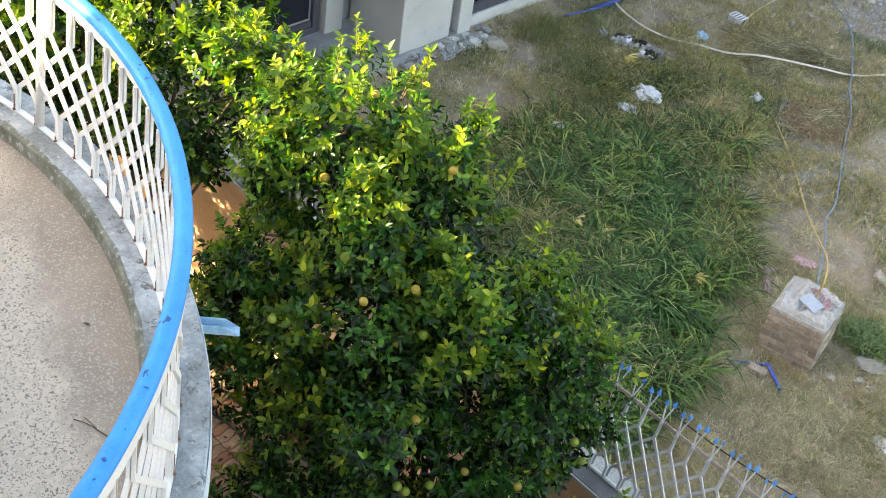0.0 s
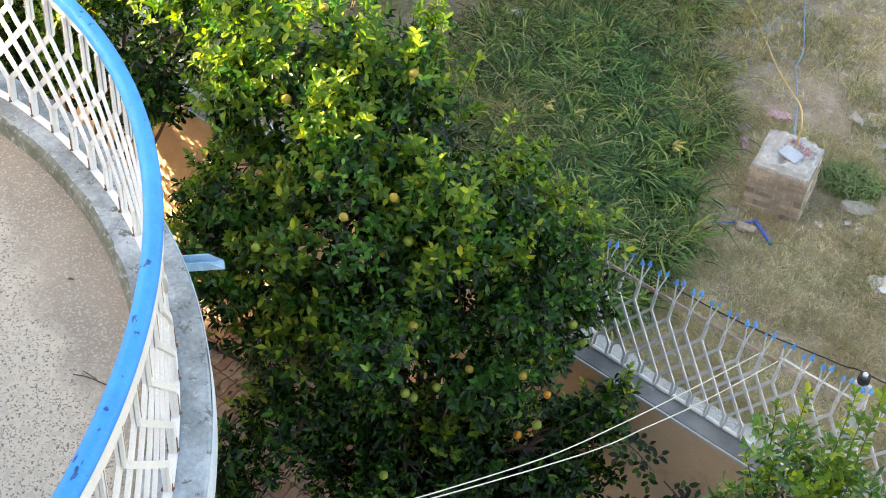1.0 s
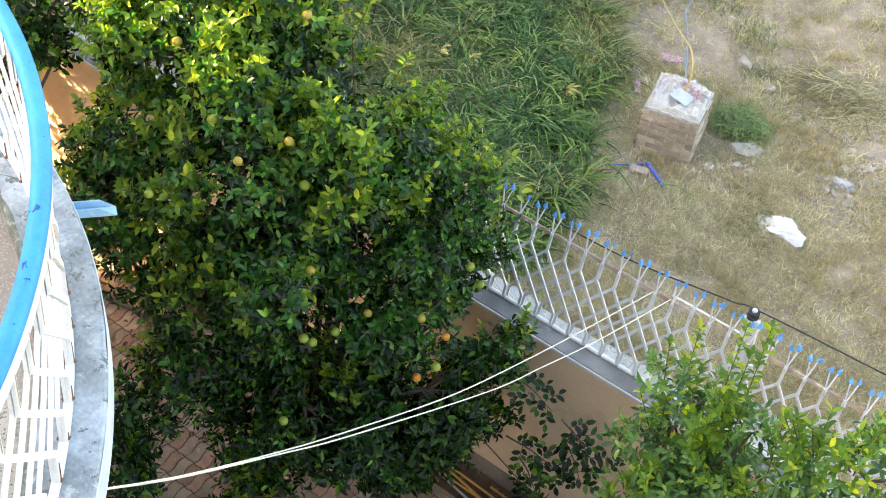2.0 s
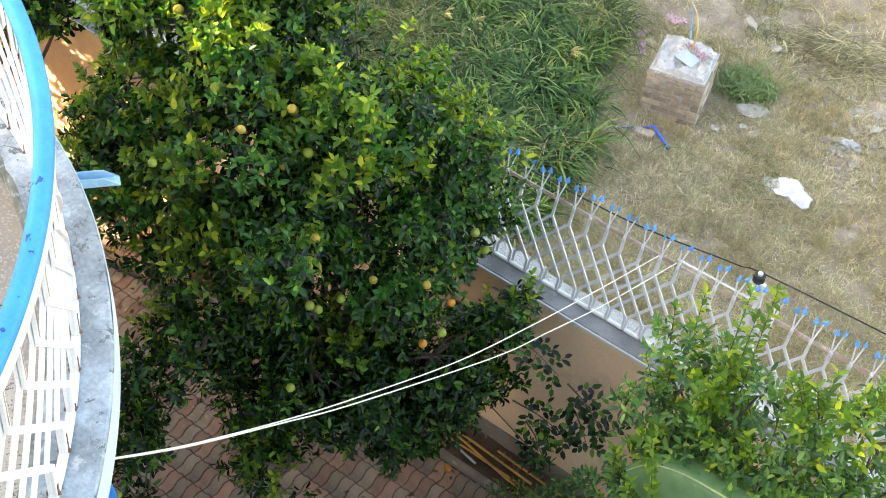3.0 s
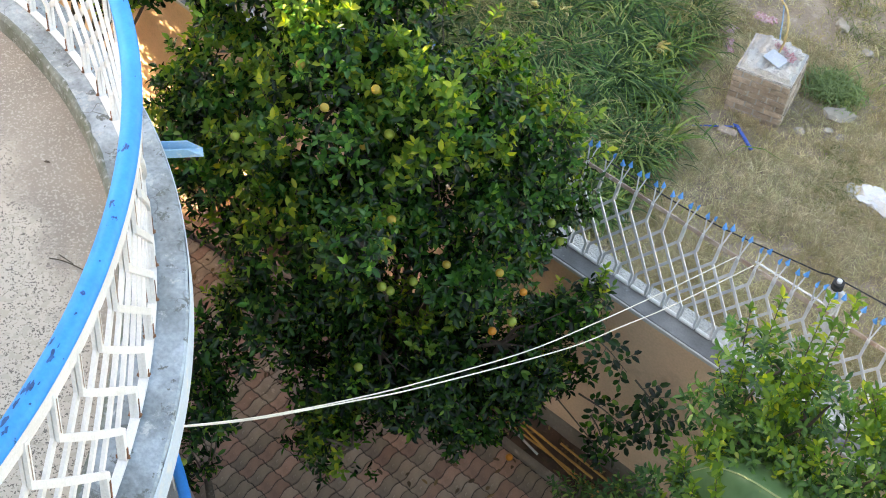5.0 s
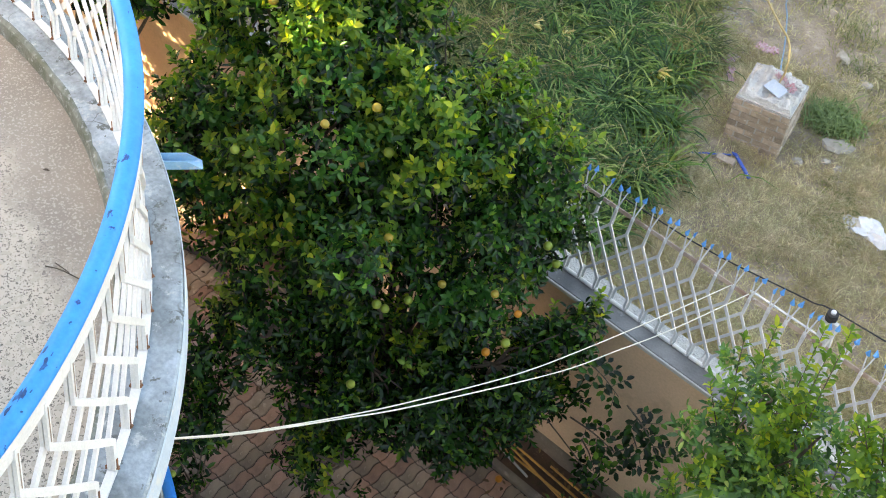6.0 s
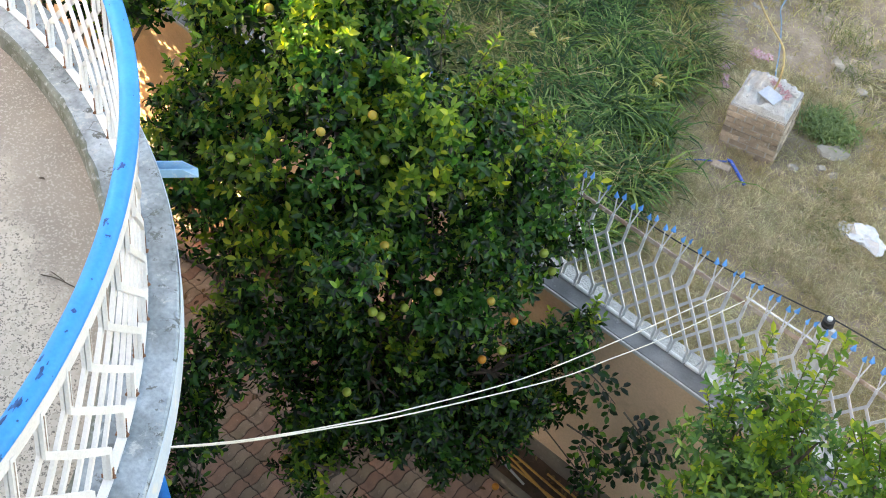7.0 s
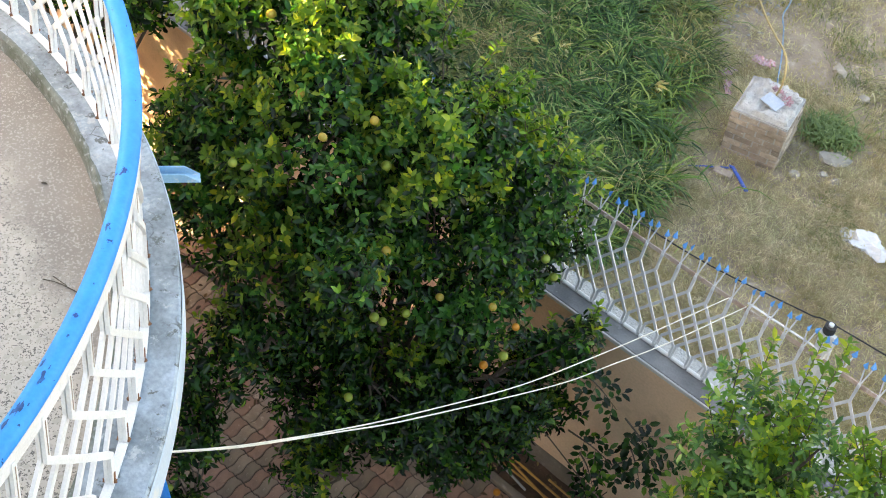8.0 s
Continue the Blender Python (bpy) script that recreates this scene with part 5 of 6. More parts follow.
    spots += [(-8 + rnd(-1.5, 1.0), 20 + rnd(-2.0, 3.0), rnd(0.03, 0.1)) for _ in range(70)]
    for i, (x, y, s) in enumerate(spots):
        bm = bmesh.new()
        lump(bm, (0, 0, 0), (s * rnd(0.8, 1.2), s * rnd(0.6, 1.0), s * rnd(0.35, 0.55)), i + 0.5, 0.6, 2 if s > 0.05 else 1)
        ob = link_mesh("stone", bm, M_STONE)
        ob.matrix_basis = Matrix.Translation(ground_at(x, y, s * 0.15)) @ pose(0, 0, 0, rnd(-12, 12), rnd(-12, 12), rnd(0, 360))
        tagged(ob, "pale loose stone on the dry ground", "stone", "loose stones")
    # cables that run over the plot
    bm = bmesh.new()
    tube(bm, curve_pts([(-4.49, 11.71, 0.72), (-4.43, 11.62, 0.98), (-4.47, 11.69, 1.14), (-4.63, 11.91, 1.17), (-5.06, 12.52, 0.86), (-5.61, 13.32, 0.46), ground_at(-6.27, 14.27, 0.06), ground_at(-6.83, 14.81, 0.06), ground_at(-7.7, 15.54, 0.05), ground_at(-8.33, 15.94, 0.04), ground_at(-8.95, 16.44, 0.03), ground_at(-9.4, 17.05, 0.03), ground_at(-9.66, 17.63, 0.06), ground_at(-9.78, 18.54, 0.06), ground_at(-9.8, 19.4, 0.06)], 8), 0.013, 7)
    tagged(link_mesh("hose", bm, M_YELLOW, smooth=True), "ochre hose running from the brick pier over the plot", "hose")
    bm = bmesh.new()
    tube(bm, curve_pts([(-4.46, 11.75, 0.7), (-4.64, 12.0, 0.68), (-4.88, 12.49, 0.62), (-5.27, 13.24, 0.45), ground_at(-5.63, 13.96, 0.12), ground_at(-5.77, 14.42, 0.08), ground_at(-6.15, 15.12, 0.08), ground_at(-6.61, 15.95, 0.08), ground_at(-6.93, 16.59, 0.08), ground_at(-7.34, 17.17, 0.08), ground_at(-7.59, 17.61, 0.09), ground_at(-8.18, 18.52, 0.09), ground_at(-8.64, 19.03, 0.08), ground_at(-9.18, 19.47, 0.08), ground_at(-10.2, 20.6, 0.09)], 8), 0.011, 6)
    tagged(link_mesh("rope", bm, M_ROPE, smooth=True), "blue rope stretched from the brick pier over the plot", "rope")
    bm = bmesh.new()
    tube(bm, curve_pts([ground_at(-11.9, 16.6, 0.07), ground_at(-11.31, 15.98, 0.07), ground_at(-10.66, 15.77, 0.06), ground_at(-10.05, 15.84, 0.06), ground_at(-9.56, 16.14, 0.06), ground_at(-9.11, 16.28, 0.12), ground_at(-8.63, 16.57, 0.2), ground_at(-7.98, 17.1, 0.18), ground_at(-7.59, 17.6, 0.07), ground_at(-7.26, 18.13, 0.06), ground_at(-6.5, 19.6, 0.06)], 8), 0.016, 7)
    tagged(link_mesh("cable", bm, M_CORD, smooth=True), "pale cable lying across the plot", "cable")
    # two white cords from the balcony's edge to the fence's top rail
    for keys in ([(-2.99, 1.87, 5.235), (-2.945, 2.1, 5.07), (-2.905, 2.35, 4.897), (-2.835, 2.84, 4.585), (-2.775, 3.351, 4.277), (-2.651, 4.233, 3.829), (-2.549, 4.949, 3.573), (-2.44, 5.719, 3.343), (-2.33, 6.51, 3.13)],
                 [(-2.99, 1.875, 5.225), (-2.945, 2.1, 5.06), (-2.903, 2.345, 4.89), (-2.818, 2.824, 4.6), (-2.731, 3.324, 4.305), (-2.524, 4.507, 3.713), (-2.428, 5.057, 3.525), (-2.323, 5.656, 3.342), (-2.18, 6.51, 3.15)]):
        bm = bmesh.new()
        tube(bm, curve_pts(keys, 10), 0.0046, 6)
        tagged(link_mesh("washing_line", bm, M_CORD, smooth=True), "white cord tied between balcony and fence", "cord", "washing lines")
    # bamboo poles in the bed, a grey stick, a dark hose
    for a, b, r in (((-3.9, 6.02, 0.05), (-2.75, 5.95, 0.09), 0.012), ((-3.7, 5.97, 0.06), (-2.45, 5.79, 0.06), 0.012), ((-3.2, 6.04, 0.1), (-2.0, 6.02, 0.06), 0.011), ((-3.75, 5.9, 0.05), (-2.15, 5.88, 0.08), 0.011), ((-6.6, 5.95, 0.05), (-5.2, 6.0, 0.09), 0.017), ((-6.4, 6.05, 0.07), (-5.0, 5.9, 0.05), 0.016)):
        bm = bmesh.new()
        n = 14
        pts = [Vector(a).lerp(Vector(b), i / n) for i in range(n + 1)]
        tube(bm, pts, [r * (1.12 if i % 3 == 0 else 1.0) for i in range(n + 1)], 8)
        tagged(link_mesh("bamboo_pole", bm, M_BAMBOO, smooth=True), "golden bamboo pole lying in the bed", "pole", "bamboo poles")
    bm = bmesh.new()
    tube(bm, [(-3.72, 5.88, 0.06), (-3.3, 5.82, 0.05)], 0.012, 7)
    tagged(link_mesh("stick", bm, M_CONCRETE, smooth=True), "grey stick lying in the bed", "stick")
    bm = bmesh.new()
    tube(bm, curve_pts([(-8.6, 5.2, 0.035), (-7.74, 5.37, 0.035), (-7.3, 5.43, 0.04), (-6.8, 5.3, 0.035), (-6.3, 5.35, 0.035)], 8), 0.032, 8)
    tagged(link_mesh("hose", bm, M_BLACK, smooth=True), "dark hose lying on the pavers", "hose")
    bm = bmesh.new()
    bmesh.ops.create_uvsphere(bm, u_segments=14, v_segments=9, radius=0.036)
    ob = link_mesh("fallen_orange", bm, M_RIPE, smooth=True)
    ob.matrix_basis = Matrix.Translation((-3.48, 5.62, 0.03))
    tagged(ob, "ripe orange fallen on the pavers", "fruit")
    # twig and dry leaf on the balcony floor
    bm = bmesh.new()
    tube(bm, curve_pts([(-4.20, 2.05, FLOOR_Z + 0.008), (-4.12, 2.09, FLOOR_Z + 0.012), (-3.98, 2.13, FLOOR_Z + 0.008)], 6), 0.0032, 5)
    tube(bm, [(-4.18, 2.1, FLOOR_Z + 0.008), (-4.08, 2.11, FLOOR_Z + 0.01)], 0.0028, 5)
    tagged(link_mesh("twig", bm, M_BARK), "thin dry twig on the balcony floor", "twig")
    v, f = [], []
    leaf_faces(v, f, Vector((-4.78, 2.45, FLOOR_Z + 0.01)), Vector((0.8, 0.6, 0)), Vector((0, 0, 1)), 0.04, 0.02)
    me = bpy.data.meshes.new("dry_leaf")
    me.from_pydata([tuple(q) for q in v], [], f)
    me.materials.append(M_BARK)
    tagged(new("dry_leaf", me), "dry brown leaf on the balcony floor", "leaf")


# ---------------------------------------------------------------- grass
def blades(name, label, mat, count, place, height, width, bend, seed, short=False):
    random.seed(seed)
    verts, faces = [], []
    for _ in range(count):
        spot = place()
        if spot is None:
            continue
        x, y, k = spot[:3]
        b = Vector(ground_at(x, y, -0.01))
        h = height * k * rnd(0.5, 1.2)
        a = spot[3] if len(spot) > 3 else rnd(0, 6.28)
        d = Vector((math.cos(a), math.sin(a), 0))
        s = Vector((-d.y, d.x, 0)) * width * rnd(0.6, 1.3) * 0.5
        lean = bend * rnd(0.3, 1.2)
        d2 = Vector((math.cos(a + rnd(-0.5, 0.5)), math.sin(a + rnd(-0.5, 0.5)), 0))
        def arch(f):
            return b + Vector((0, 0, max(0.02, h * (1 + 0.25 * lean) * (1.9 * f - (0.95 + 0.3 * lean) * f * f)))) + d * h * lean * (0.75 * f ** 1.3) + d2 * h * lean * 0.3 * f * f
        p1, p2, p3 = arch(0.36), arch(0.7), arch(1.0)
        i = len(verts)
        if short:
            verts += [b - s * 0.8, b + s * 0.8, p2 + s * 0.9, p2 - s * 0.9, p3]
            faces += [(i, i + 1, i + 2, i + 3), (i + 3, i + 2, i + 4)]
            continue
        verts += [b - s * 0.8, b + s * 0.8, p1 + s, p1 - s, p2 + s * 0.75, p2 - s * 0.75, p3]
        faces += [(i, i + 1, i + 2, i + 3), (i + 3, i + 2, i + 4, i + 5), (i + 5, i + 4, i + 6)]
    me = bpy.data.meshes.new(name)
    me.from_pydata([tuple(v) for v in verts], [], faces)
    me.materials.append(mat)
    tagged(new(name, me), label, "grass", kind="stuff")


def lushness(x, y):
    """How green and tall the grass stands: a broad patch between wall and pier."""
    d = min(math.hypot((x + 7.3) / 2.0, (y - 12.0) / 1.8), math.hypot((x + 6.8) / 2.0, (y - 10.3) / 2.2), math.hypot((x + 5.1) / 0.8, (y - 9.4) / 1.0))
    k = 1.1 - d + 0.8 * noise.noise(Vector((x * 0.7, y * 0.7, 5)))
    return k - 1.3 * max(0.0, min(1.0, (x + 5.5 + 0.35 * max(0.0, y - 10.5) - 0.6 * (y < 10.2) + 0.9 * noise.noise(Vector((x * 1.1, y * 1.1, 60)))) * 0.9))


def bare(x, y):
    """Trodden and spilled ground where hardly anything grows."""
    k = 0.0
    for cx, cy, rx, ry in ((-11.0, 13.45, 0.5, 0.5), (-10.4, 12.25, 0.6, 0.5), (-7.72, 15.98, 0.35, 0.6), (-6.94, 15.23, 0.3, 0.6), (-6.4, 14.6, 0.35, 0.8), (-10.6, 16.2, 0.6, 0.4), (-8.3, 19.8, 1.0, 1.2), (-2.25, 12.5, 0.95, 1.3), (-6.2, 17.2, 0.5, 1.6)):
        k = max(k, 1.3 - math.hypot((x - cx) / rx, (y - cy) / ry))
    return k + 0.45 * noise.noise(Vector((x * 1.3, y * 1.3, 31))) - 0.3


def build_grass():
    tufts = []
    random.seed(40)
    while len(tufts) < 900:
        x, y = rnd(-12, -1.5), rnd(7.0, 15.0)
        if lushness(x, y) > rnd(-0.15, 0.95):
            tufts.append((x, y, rnd(0.4, 1.4), rnd(0.07, 0.26)))
    def rank(x, y):
        """The strip where the grass is still fresh green; round it the blades turn olive."""
        d = min(math.hypot((x - cx) / rx, (y - cy) / ry) for cx, cy, rx, ry in ((-7.8, 12.0, 0.95, 1.0), (-6.9, 11.6, 0.95, 0.9), (-6.2, 10.8, 0.95, 1.0), (-5.3, 9.6, 0.9, 1.1)))
        return 1.0 - d + 0.7 * noise.noise(Vector((x * 1.2, y * 1.2, 77))) > 0.0
    lush = [q for q in tufts if rank(q[0], q[1])]
    faded = [q for q in tufts if not rank(q[0], q[1])]
    feathery = [(-9.6, 14.0, 0.35), (-8.1, 15.3, 0.35), (-8.9, 13.1, 0.45), (-9.1, 14.9, 0.3)]
    def olive():
        if random.random() < 0.08:
            x, y, w = random.choice(feathery)
            return random.gauss(x, w), random.gauss(y, w), rnd(0.3, 0.85)
        x, y, k, w = random.choice(faded)
        return x + random.gauss(0, 0.16), y + random.gauss(0, 0.16), k
    def green():
        x, y, k, w = random.choice(lush if random.random() < 0.82 else faded)
        a = rnd(0, 6.28)
        r = rnd(0.0, 0.35) * w + (random.gauss(0, 0.3) if random.random() < 0.15 else 0)
        return x + r * math.cos(a), y + r * math.sin(a), k, a + rnd(-0.4, 0.4)
    blades("green_grass", "tall green grass in a rank patch", M_GRASS, 38000, green, 0.27, 0.024, 1.9, 41)
    blades("olive_grass", "olive feathery grass round the green patch", M_OLIVE, 52000, olive, 0.23, 0.015, 2.0, 48)
    def stems():
        x, y, k, w = random.choice(tufts)
        if noise.noise(Vector((x * 0.9, y * 0.9, 17))) < 0.0 - 0.35 * max(0.0, min(1.0, (-7.6 - x) * 0.8)):
            return None
        return x + random.gauss(0, w), y + random.gauss(0, w), k
    blades("seeding_grass", "pale feathery seed stems among the green grass", M_SCRUB, 28000, stems, 0.28, 0.007, 1.8, 45)
    OLIVE = ((-11.2, 14.2, 0.5, 0.6), (-9.4, 15.0, 0.8, 0.6), (-8.5, 15.4, 0.6, 0.7), (-8.0, 18.7, 0.7, 0.5), (-9.4, 13.4, 0.9, 0.7), (-10.0, 14.0, 0.8, 0.7))
    def weeds():
        x, y = rnd(-13, 0), rnd(6.7, 19)
        k = noise.noise(Vector((x * 0.8 + 40, y * 0.8, 2))) + 0.25 * noise.noise(Vector((x * 3, y * 3, 6)))
        k += 0.5 * max(0.0, 1 - abs(x + 11.3) / 0.6) + 1.1 * max(0.0, 1 - min(math.hypot((x - cx) / rx, (y - cy) / ry) for cx, cy, rx, ry in OLIVE)) - 0.12 * (8.2 < y < 11.2 and x > -5.4) + 0.7 * max(0.0, min(1.0, (8.6 - y) * 1.2)) + 0.16 * (12.5 < y < 18 and x < -6) - 0.8 * max(0, bare(x, y))
        if k < 0.22 or rnd(0, 1) > k * 1.4:
            return None
        return x, y, 0.5 + k
    blades("low_weeds", "low green weeds scattered in the dry grass", M_TURF, 120000, weeds, 0.09, 0.009, 1.8, 42)
    def clump():
        return random.gauss(-3.94, 0.15), random.gauss(12.42, 0.13), rnd(0.4, 1.4)
    blades("leafy_weed", "soft green leafy weed beside the brick pier", M_WEED, 1700, clump, 0.14, 0.016, 1.3, 49)
    clumps = [(rnd(-7, 0), rnd(6.6, 13)) if random.random() < 0.5 else (rnd(-12.5, 0), rnd(6.6, 20)) for _ in range(2600)]
    def dry():
        if random.random() < 0.4:
            cx, cy = random.choice(clumps)
            x, y, tall = cx + random.gauss(0, 0.06), cy + random.gauss(0, 0.06), 0.4
        else:
            x, y = (rnd(-7, 0), rnd(6.6, 13)) if random.random() < 0.5 else (rnd(-12.5, 0), rnd(6.6, 20))
            tall = 0.0
        if lushness(x, y) > 0.4 and rnd(0, 1) < 0.85 or bare(x, y) > rnd(0.1, 1.1):
            return None
        if rnd(0, 1) < 0.65 * min(1.0, max(0.0, (8.6 - y) * 0.9)):
            return None
        if math.hypot(x + 4.5, (y - 10.85) * 1.4) < 0.42 and rnd(0, 1) < 0.75:
            return None
        k = noise.noise(Vector((x * 0.9, y * 0.9, 21))) + 0.5 * noise.noise(Vector((x * 3.5, y * 3.5, 2)))
        if k < -0.15 and rnd(0, 1) < 0.5:
            return None
        return x, y, 0.75 + 0.7 * k + tall
    blades("dry_grass", "short dry straw-coloured grass over the plot", M_STRAW, 340000, dry, 0.075, 0.0075, 2.1, 43, short=True)
    def scrub():
        x, y = random.gauss(-8.6, 1.3), random.gauss(14.9, 1.5)
        k = noise.noise(Vector((x * 0.8, y * 0.8, 51))) + 0.4 * noise.noise(Vector((x * 2.6, y * 2.6, 8)))
        if k < -0.12 or bare(x, y) > rnd(0.2, 1.0) or y < 12.3 or x < -11.6:
            return None
        return x, y, 0.7 + k
    blades("withering_grass", "olive and brown feathery grass drying on the plot", M_SCRUB, 38000, scrub, 0.13, 0.009, 1.8, 46)
    def rusty():
        return random.gauss(-7.13, 0.26), random.gauss(16.06, 0.36), rnd(0.5, 1.2)
    blades("rusty_weeds", "patch of rust-brown dried weeds", M_RUSTWEED, 2600, rusty, 0.13, 0.012, 1.9, 47)
    for n, (gx, gy, gk, lift) in enumerate(((-9.91, 14.69, 0.8, 0.0), (-7.51, 14.49, 0.8, 0.0), (-7.78, 13.64, 0.5, 0.0), (-7.45, 13.55, 0.5, 0.0), (-5.84, 11.25, 1.0, 0.12), (-7.42, 10.75, 0.6, 0.16), (-7.05, 10.95, 0.45, 0.16))):
        random.seed(80 + n)
        v, f = [], []
        for _ in range(15):
            a = rnd(-0.9, 0.9) + 0.6
            leaf_faces(v, f, Vector(ground_at(gx + rnd(-0.03, 0.03), gy + rnd(-0.03, 0.03), lift + rnd(0.1, 0.2))), Vector((math.cos(a), math.sin(a), rnd(-0.1, 0.7))).normalized(), Vector((rnd(-0.5, 0.5), rnd(-0.5, 0.5), 1)).normalized(), gk * rnd(0.1, 0.24), rnd(0.02, 0.035))
        for _ in range(5):
            leaf_faces(v, f, Vector(ground_at(gx, gy, -0.01)), Vector((rnd(-0.3, 0.3), rnd(-0.3, 0.3), 1)).normalized(), Vector((1, 0.2, 0)), 0.2 + lift, 0.02)
        me = bpy.data.meshes.new("golden_plant")
        me.from_pydata([tuple(q) for q in v], [], f)
        me.materials.append(M_GOLD)
        tagged(new("golden_plant", me), "small golden plant among the weeds", "plant", "dried plants")
    heaps = [(-8.85, 17.1, 0.7, 0.4), (-8.2, 17.6, 0.6, 0.35), (-8.6, 16.6, 0.4, 0.3), (-7.1, 16.1, 0.35, 0.3), (-7.3, 10.4, 0.4, 0.3), (-8.6, 10.7, 0.4, 0.3), (-3.3, 13.8, 0.8, 0.5)]
    random.seed(44)
    verts, faces = [], []
    for _ in range(4200):
        cx, cy, rx, ry = random.choice(heaps)
        x, y = cx + random.gauss(0, rx * 0.5), cy + random.gauss(0, ry * 0.5)
        a = random.gauss(0.5, 0.7) if random.random() < 0.7 else rnd(0, 6.28)
        d = Vector((math.cos(a), math.sin(a), rnd(-0.12, 0.12)))
        k = max(0.0, 1 - math.hypot((x - cx) / rx, (y - cy) / ry))
        c = Vector(ground_at(x, y, rnd(0.01, 0.05 + 0.12 * k)))
        h = d * rnd(0.09, 0.24)
        w = Vector((-d.y, d.x, rnd(-0.5, 0.5))) * rnd(0.004, 0.008)
        m = c + Vector((rnd(-0.02, 0.02), rnd(-0.02, 0.02), rnd(0, 0.03)))
        i = len(verts)
        verts += [c - h - w, c - h + w, m + w, m - w, c + h + w, c + h - w]
        faces += [(i, i + 1, i + 2, i + 3), (i + 3, i + 2, i + 4, i + 5)]
    me = bpy.data.meshes.new("straw_heap")
    me.from_pydata([tuple(v) for v in verts], [], faces)
    me.materials.append(M_HAY)
    tagged(new("straw_heap", me), "heaps of cut dry straw on the plot", "straw", kind="stuff")


def build_leaf_litter():
    random.seed(71)
    v, f = [], []
    for i in range(700):
        bed = i < 480
        x, y = rnd(-9, 0), rnd(5.79, 6.15) if bed else 5.66 - abs(random.gauss(0, 0.6))
        a = rnd(0, 6.28)
        leaf_faces(v, f, Vector((x, y, 0.03 if bed else 0.008)), Vector((math.cos(a), math.sin(a), rnd(-0.05, 0.25))).normalized(), Vector((rnd(-0.3, 0.3), rnd(-0.3, 0.3), 1)).normalized(), rnd(0.04, 0.09), rnd(0.02, 0.04))
    me = bpy.data.meshes.new("fallen_leaves")
    me.from_pydata([tuple(q) for q in v], [], f)
    me.materials.append(M_DEAD)
    tagged(new("fallen_leaves", me), "dry brown leaves fallen in the bed", "leaves", kind="stuff")


def build_gravel():
    """Small stones strewn over the bare ground."""
    strew("gravel", "small loose stones on the dry earth", M_STONE, 26000, 61, lambda: (rnd(-12.3, 0), rnd(6.8, 22)), 0.3)
    # broken grey rubble along the far edge and on the worn track beside the hose
    strew("rubble", "broken grey rubble and grit", M_RUBBLE, 15000, 62, lambda: (random.gauss(-7.6, 1.1), random.gauss(20.6, 1.1)) if random.random() < 0.7 else (random.gauss(-7.45, 0.2), random.gauss(16.0, 0.55)) if random.random() < 0.4 else (random.gauss(-6.55, 0.4), random.gauss(14.6, 0.7)), 1.1)


def strew(name, label, mat, count, seed, place, extra):
    random.seed(seed)
    verts, faces = [], []
    for _ in range(count):
        x, y = place()
        k = bare(x, y) + 1.2 * max(0.0, 1 - math.hypot((x + 2.2) / 1.3, (y - 13) / 1.6)) + 0.8 * max(0.0, 1 - abs(x + 11.8) / 0.6) + extra
        if k < rnd(0.0, 1.6):
            continue
        s = 0.008 + 0.03 * random.random() ** 3
        c = Vector(ground_at(x, y, s * 0.2 - 0.008))
        a = rnd(0, 6.28)
        u = Vector((math.cos(a), math.sin(a), 0)) * s * rnd(0.8, 1.5)
        w = Vector((-math.sin(a), math.cos(a), 0)) * s
        i = len(verts)
        h = Vector((rnd(-0.2, 0.2) * s, rnd(-0.2, 0.2) * s, s * rnd(0.5, 0.9)))
        verts += [c - u - w * rnd(0.3, 1), c + u * rnd(0.6, 1) - w, c + u + w * rnd(0.4, 1), c - u * rnd(0.5, 1) + w, c - u * 0.4 + h, c + u * 0.4 + h * 0.9]
        faces += [(i, i + 1, i + 5, i + 4), (i + 1, i + 2, i + 5), (i + 2, i + 3, i + 4, i + 5), (i + 3, i, i + 4)]
    me = bpy.data.meshes.new(name)
    me.from_pydata([tuple(v) for v in verts], [], faces)
    me.materials.append(mat)
    tagged(new(name, me), label, "gravel", kind="stuff")


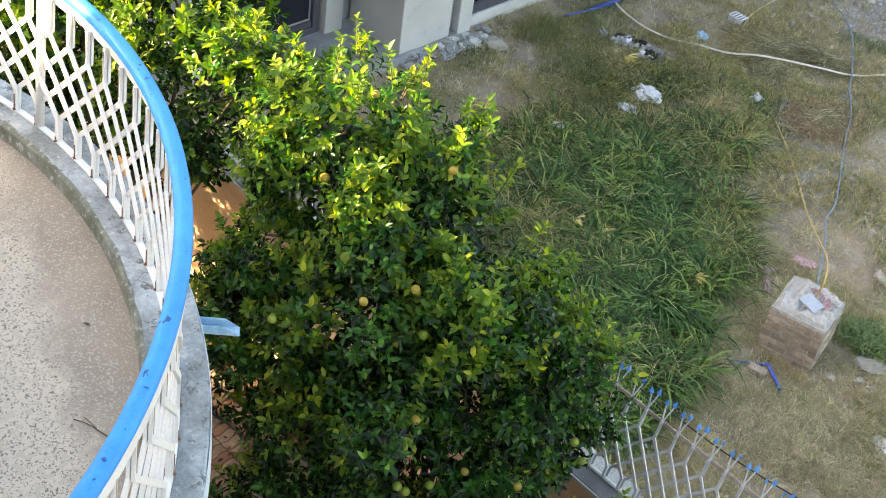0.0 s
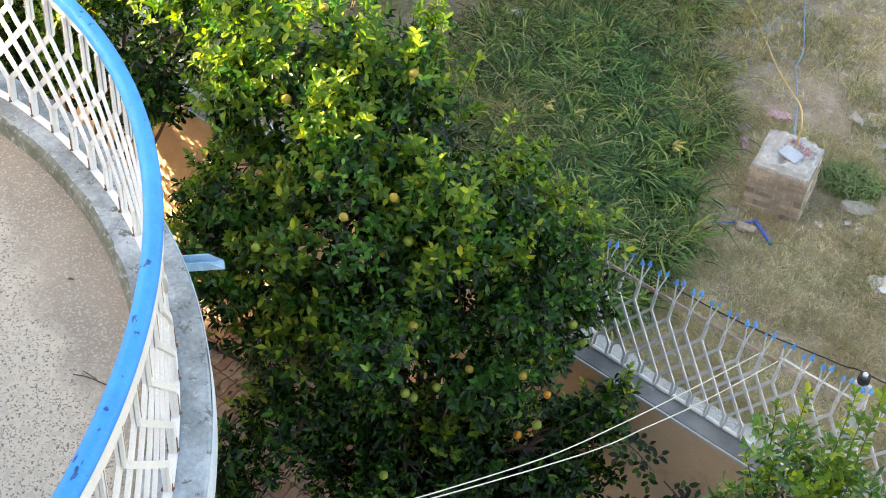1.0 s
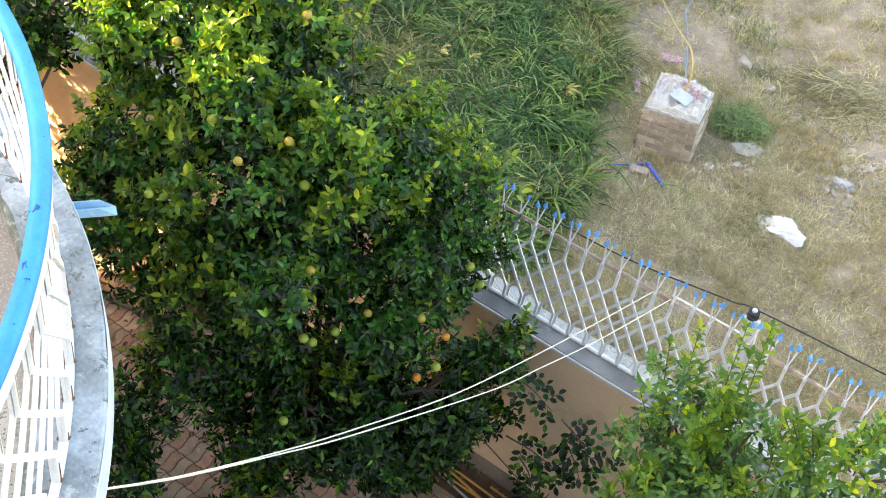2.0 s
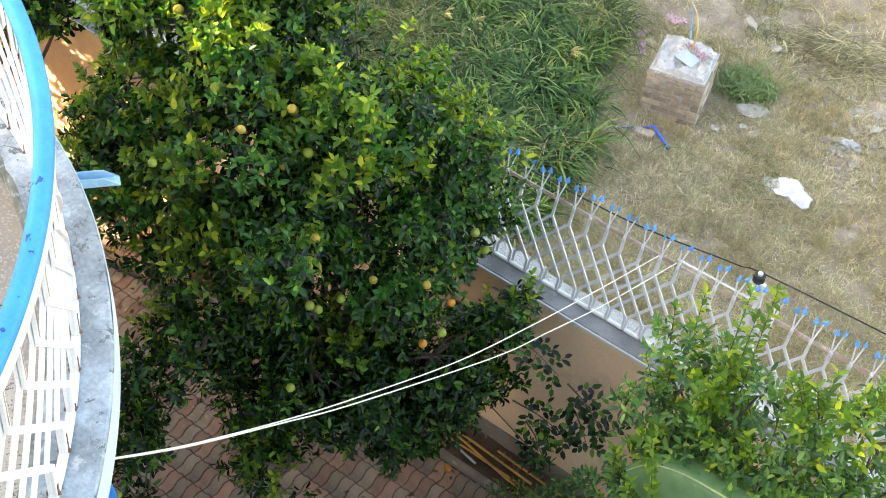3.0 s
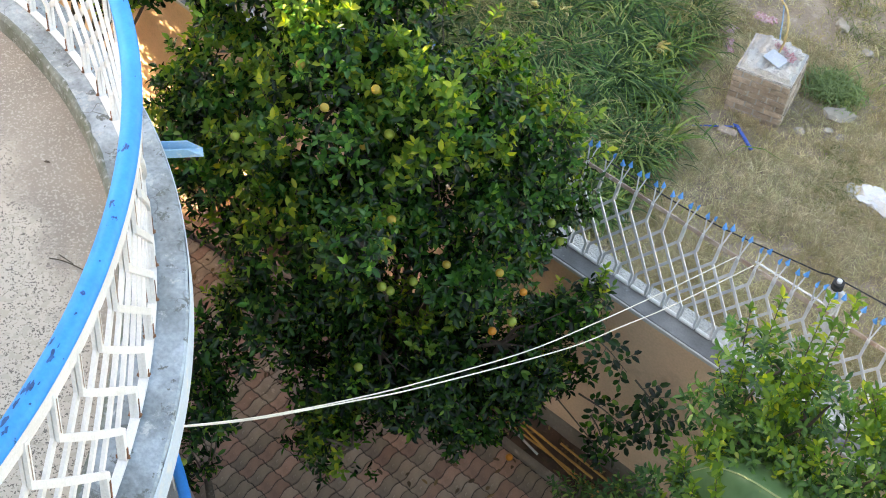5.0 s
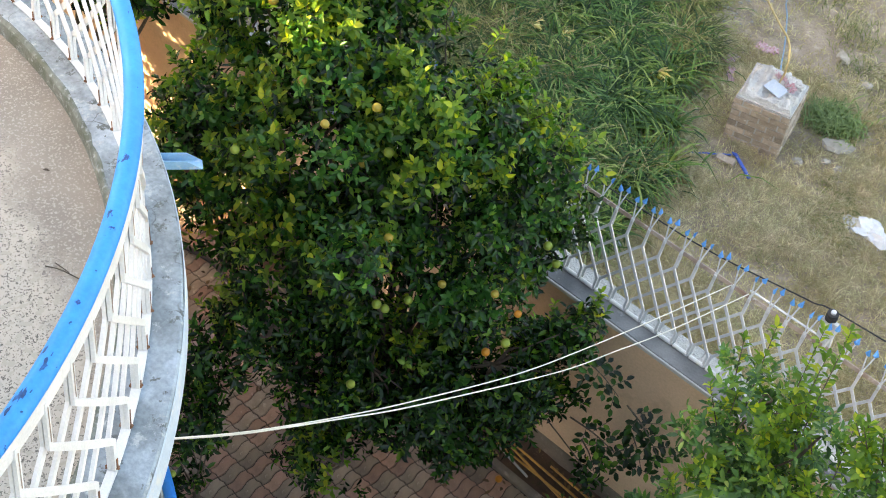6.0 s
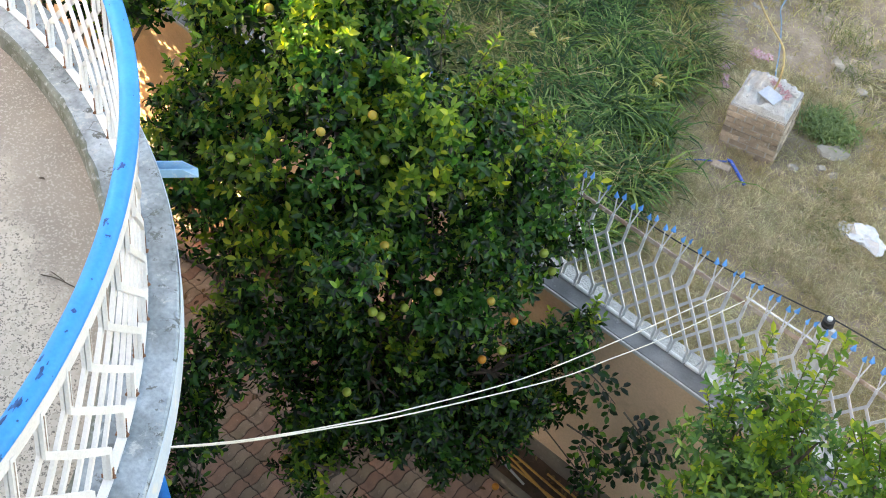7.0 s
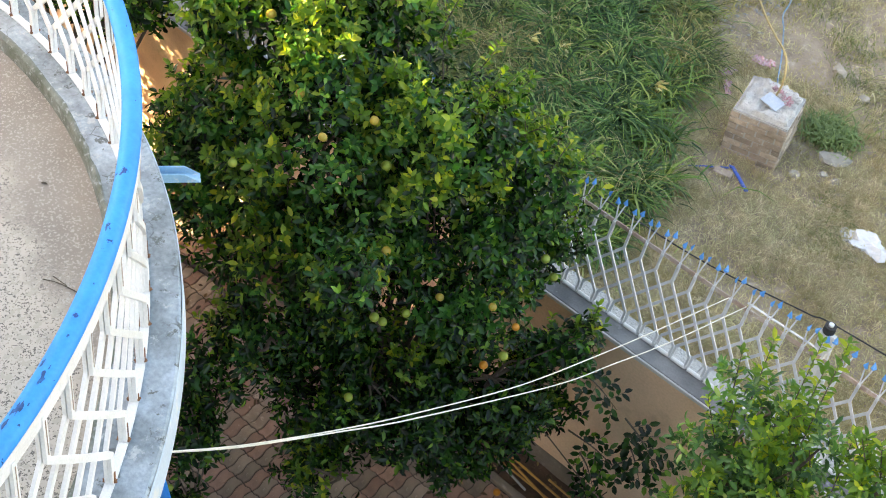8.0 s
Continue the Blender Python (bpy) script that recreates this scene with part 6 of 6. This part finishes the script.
# ---------------------------------------------------------------- pavers
def paver_mesh(mat, flip):
    """A wavy-edged block, long along y."""
    L, W, a = 0.2385 - 0.009, 0.1165 - 0.009, 0.0135
    n = 6
    def wave(t):
        return a * math.sin(2 * math.pi * t)
    out = []
    for i in range(n):
        t = i / n
        out.append((W / 2 + wave(t), -L / 2 + L * t))
    for i in range(3):
        t = i / 3
        out.append((W / 2 - W * t, L / 2 + 0.6 * wave(t)))
    for i in range(n):
        t = 1 - i / n
        out.append((-W / 2 + wave(t), -L / 2 + L * t))
    for i in range(3):
        t = i / 3
        out.append((-W / 2 + W * t, -L / 2 - 0.6 * wave(t)))
    bm = bmesh.new()
    low = [bm.verts.new((x, y, -0.05)) for x, y in out]
    mid = [bm.verts.new((x, y, -0.005)) for x, y in out]
    top = [bm.verts.new((x * 0.93, y * 0.965, 0.0)) for x, y in out]
    k = len(out)
    for r1, r2 in ((low, mid), (mid, top)):
        for j in range(k):
            bm.faces.new((r1[j], r1[(j + 1) % k], r2[(j + 1) % k], r2[j]))
    bm.faces.new(top)
    me = bpy.data.meshes.new("paver")
    bm.to_mesh(me)
    bm.free()
    me.materials.append(mat)
    return me


def build_pavers(yard):
    random.seed(9)
    meshes = [paver_mesh(M_PAVER, 0), paver_mesh(M_PAVER_RED, 1)]
    near, rest = [], []
    for j in range(27):
        for i in range(-77, 60):
            x, y = -4.0 + i * 0.1165, 5.69 - 0.125 - j * 0.2385
            red = random.random() < 0.35
            (near if -5.6 < x < -1.9 and 2.9 < y < 5.69 and len(near) < 300 else rest).append((x, y, red))
    for x, y, red in near:
        ob = new("paver", meshes[red])
        ob.parent = yard
        ob.matrix_basis = pose(x, y, rnd(-0.003, 0.003), rnd(-0.7, 0.7), rnd(-0.7, 0.7), rnd(-0.7, 0.7))
    for mi, mat in ((0, M_PAVER), (1, M_PAVER_RED)):
        src = meshes[mi]
        co = [v.co.copy() for v in src.vertices]
        fs = [tuple(p.vertices) for p in src.polygons]
        verts, faces = [], []
        for x, y, red in rest:
            if red != bool(mi):
                continue
            m = pose(x, y, rnd(-0.003, 0.003), rnd(-0.7, 0.7), rnd(-0.7, 0.7), rnd(-0.7, 0.7))
            k = len(verts)
            verts += [tuple(m @ c) for c in co]
            faces += [tuple(k + q for q in f) for f in fs]
        me = bpy.data.meshes.new("pavers")
        me.from_pydata(verts, [], faces)
        me.materials.append(mat)
        ob = new("pavers", me)
        ob.parent = yard
        tagged(ob, kind="stuff")


build_ground()
yard = build_yard_base()
build_boundary_wall()
build_house()
build_far_building()
build_railing()
build_lower_railing()
build_spout()
build_fence()
build_trees()
build_banana()
build_pillar()
build_litter()
build_grass()
build_gravel()
build_leaf_litter()
build_pavers(yard)
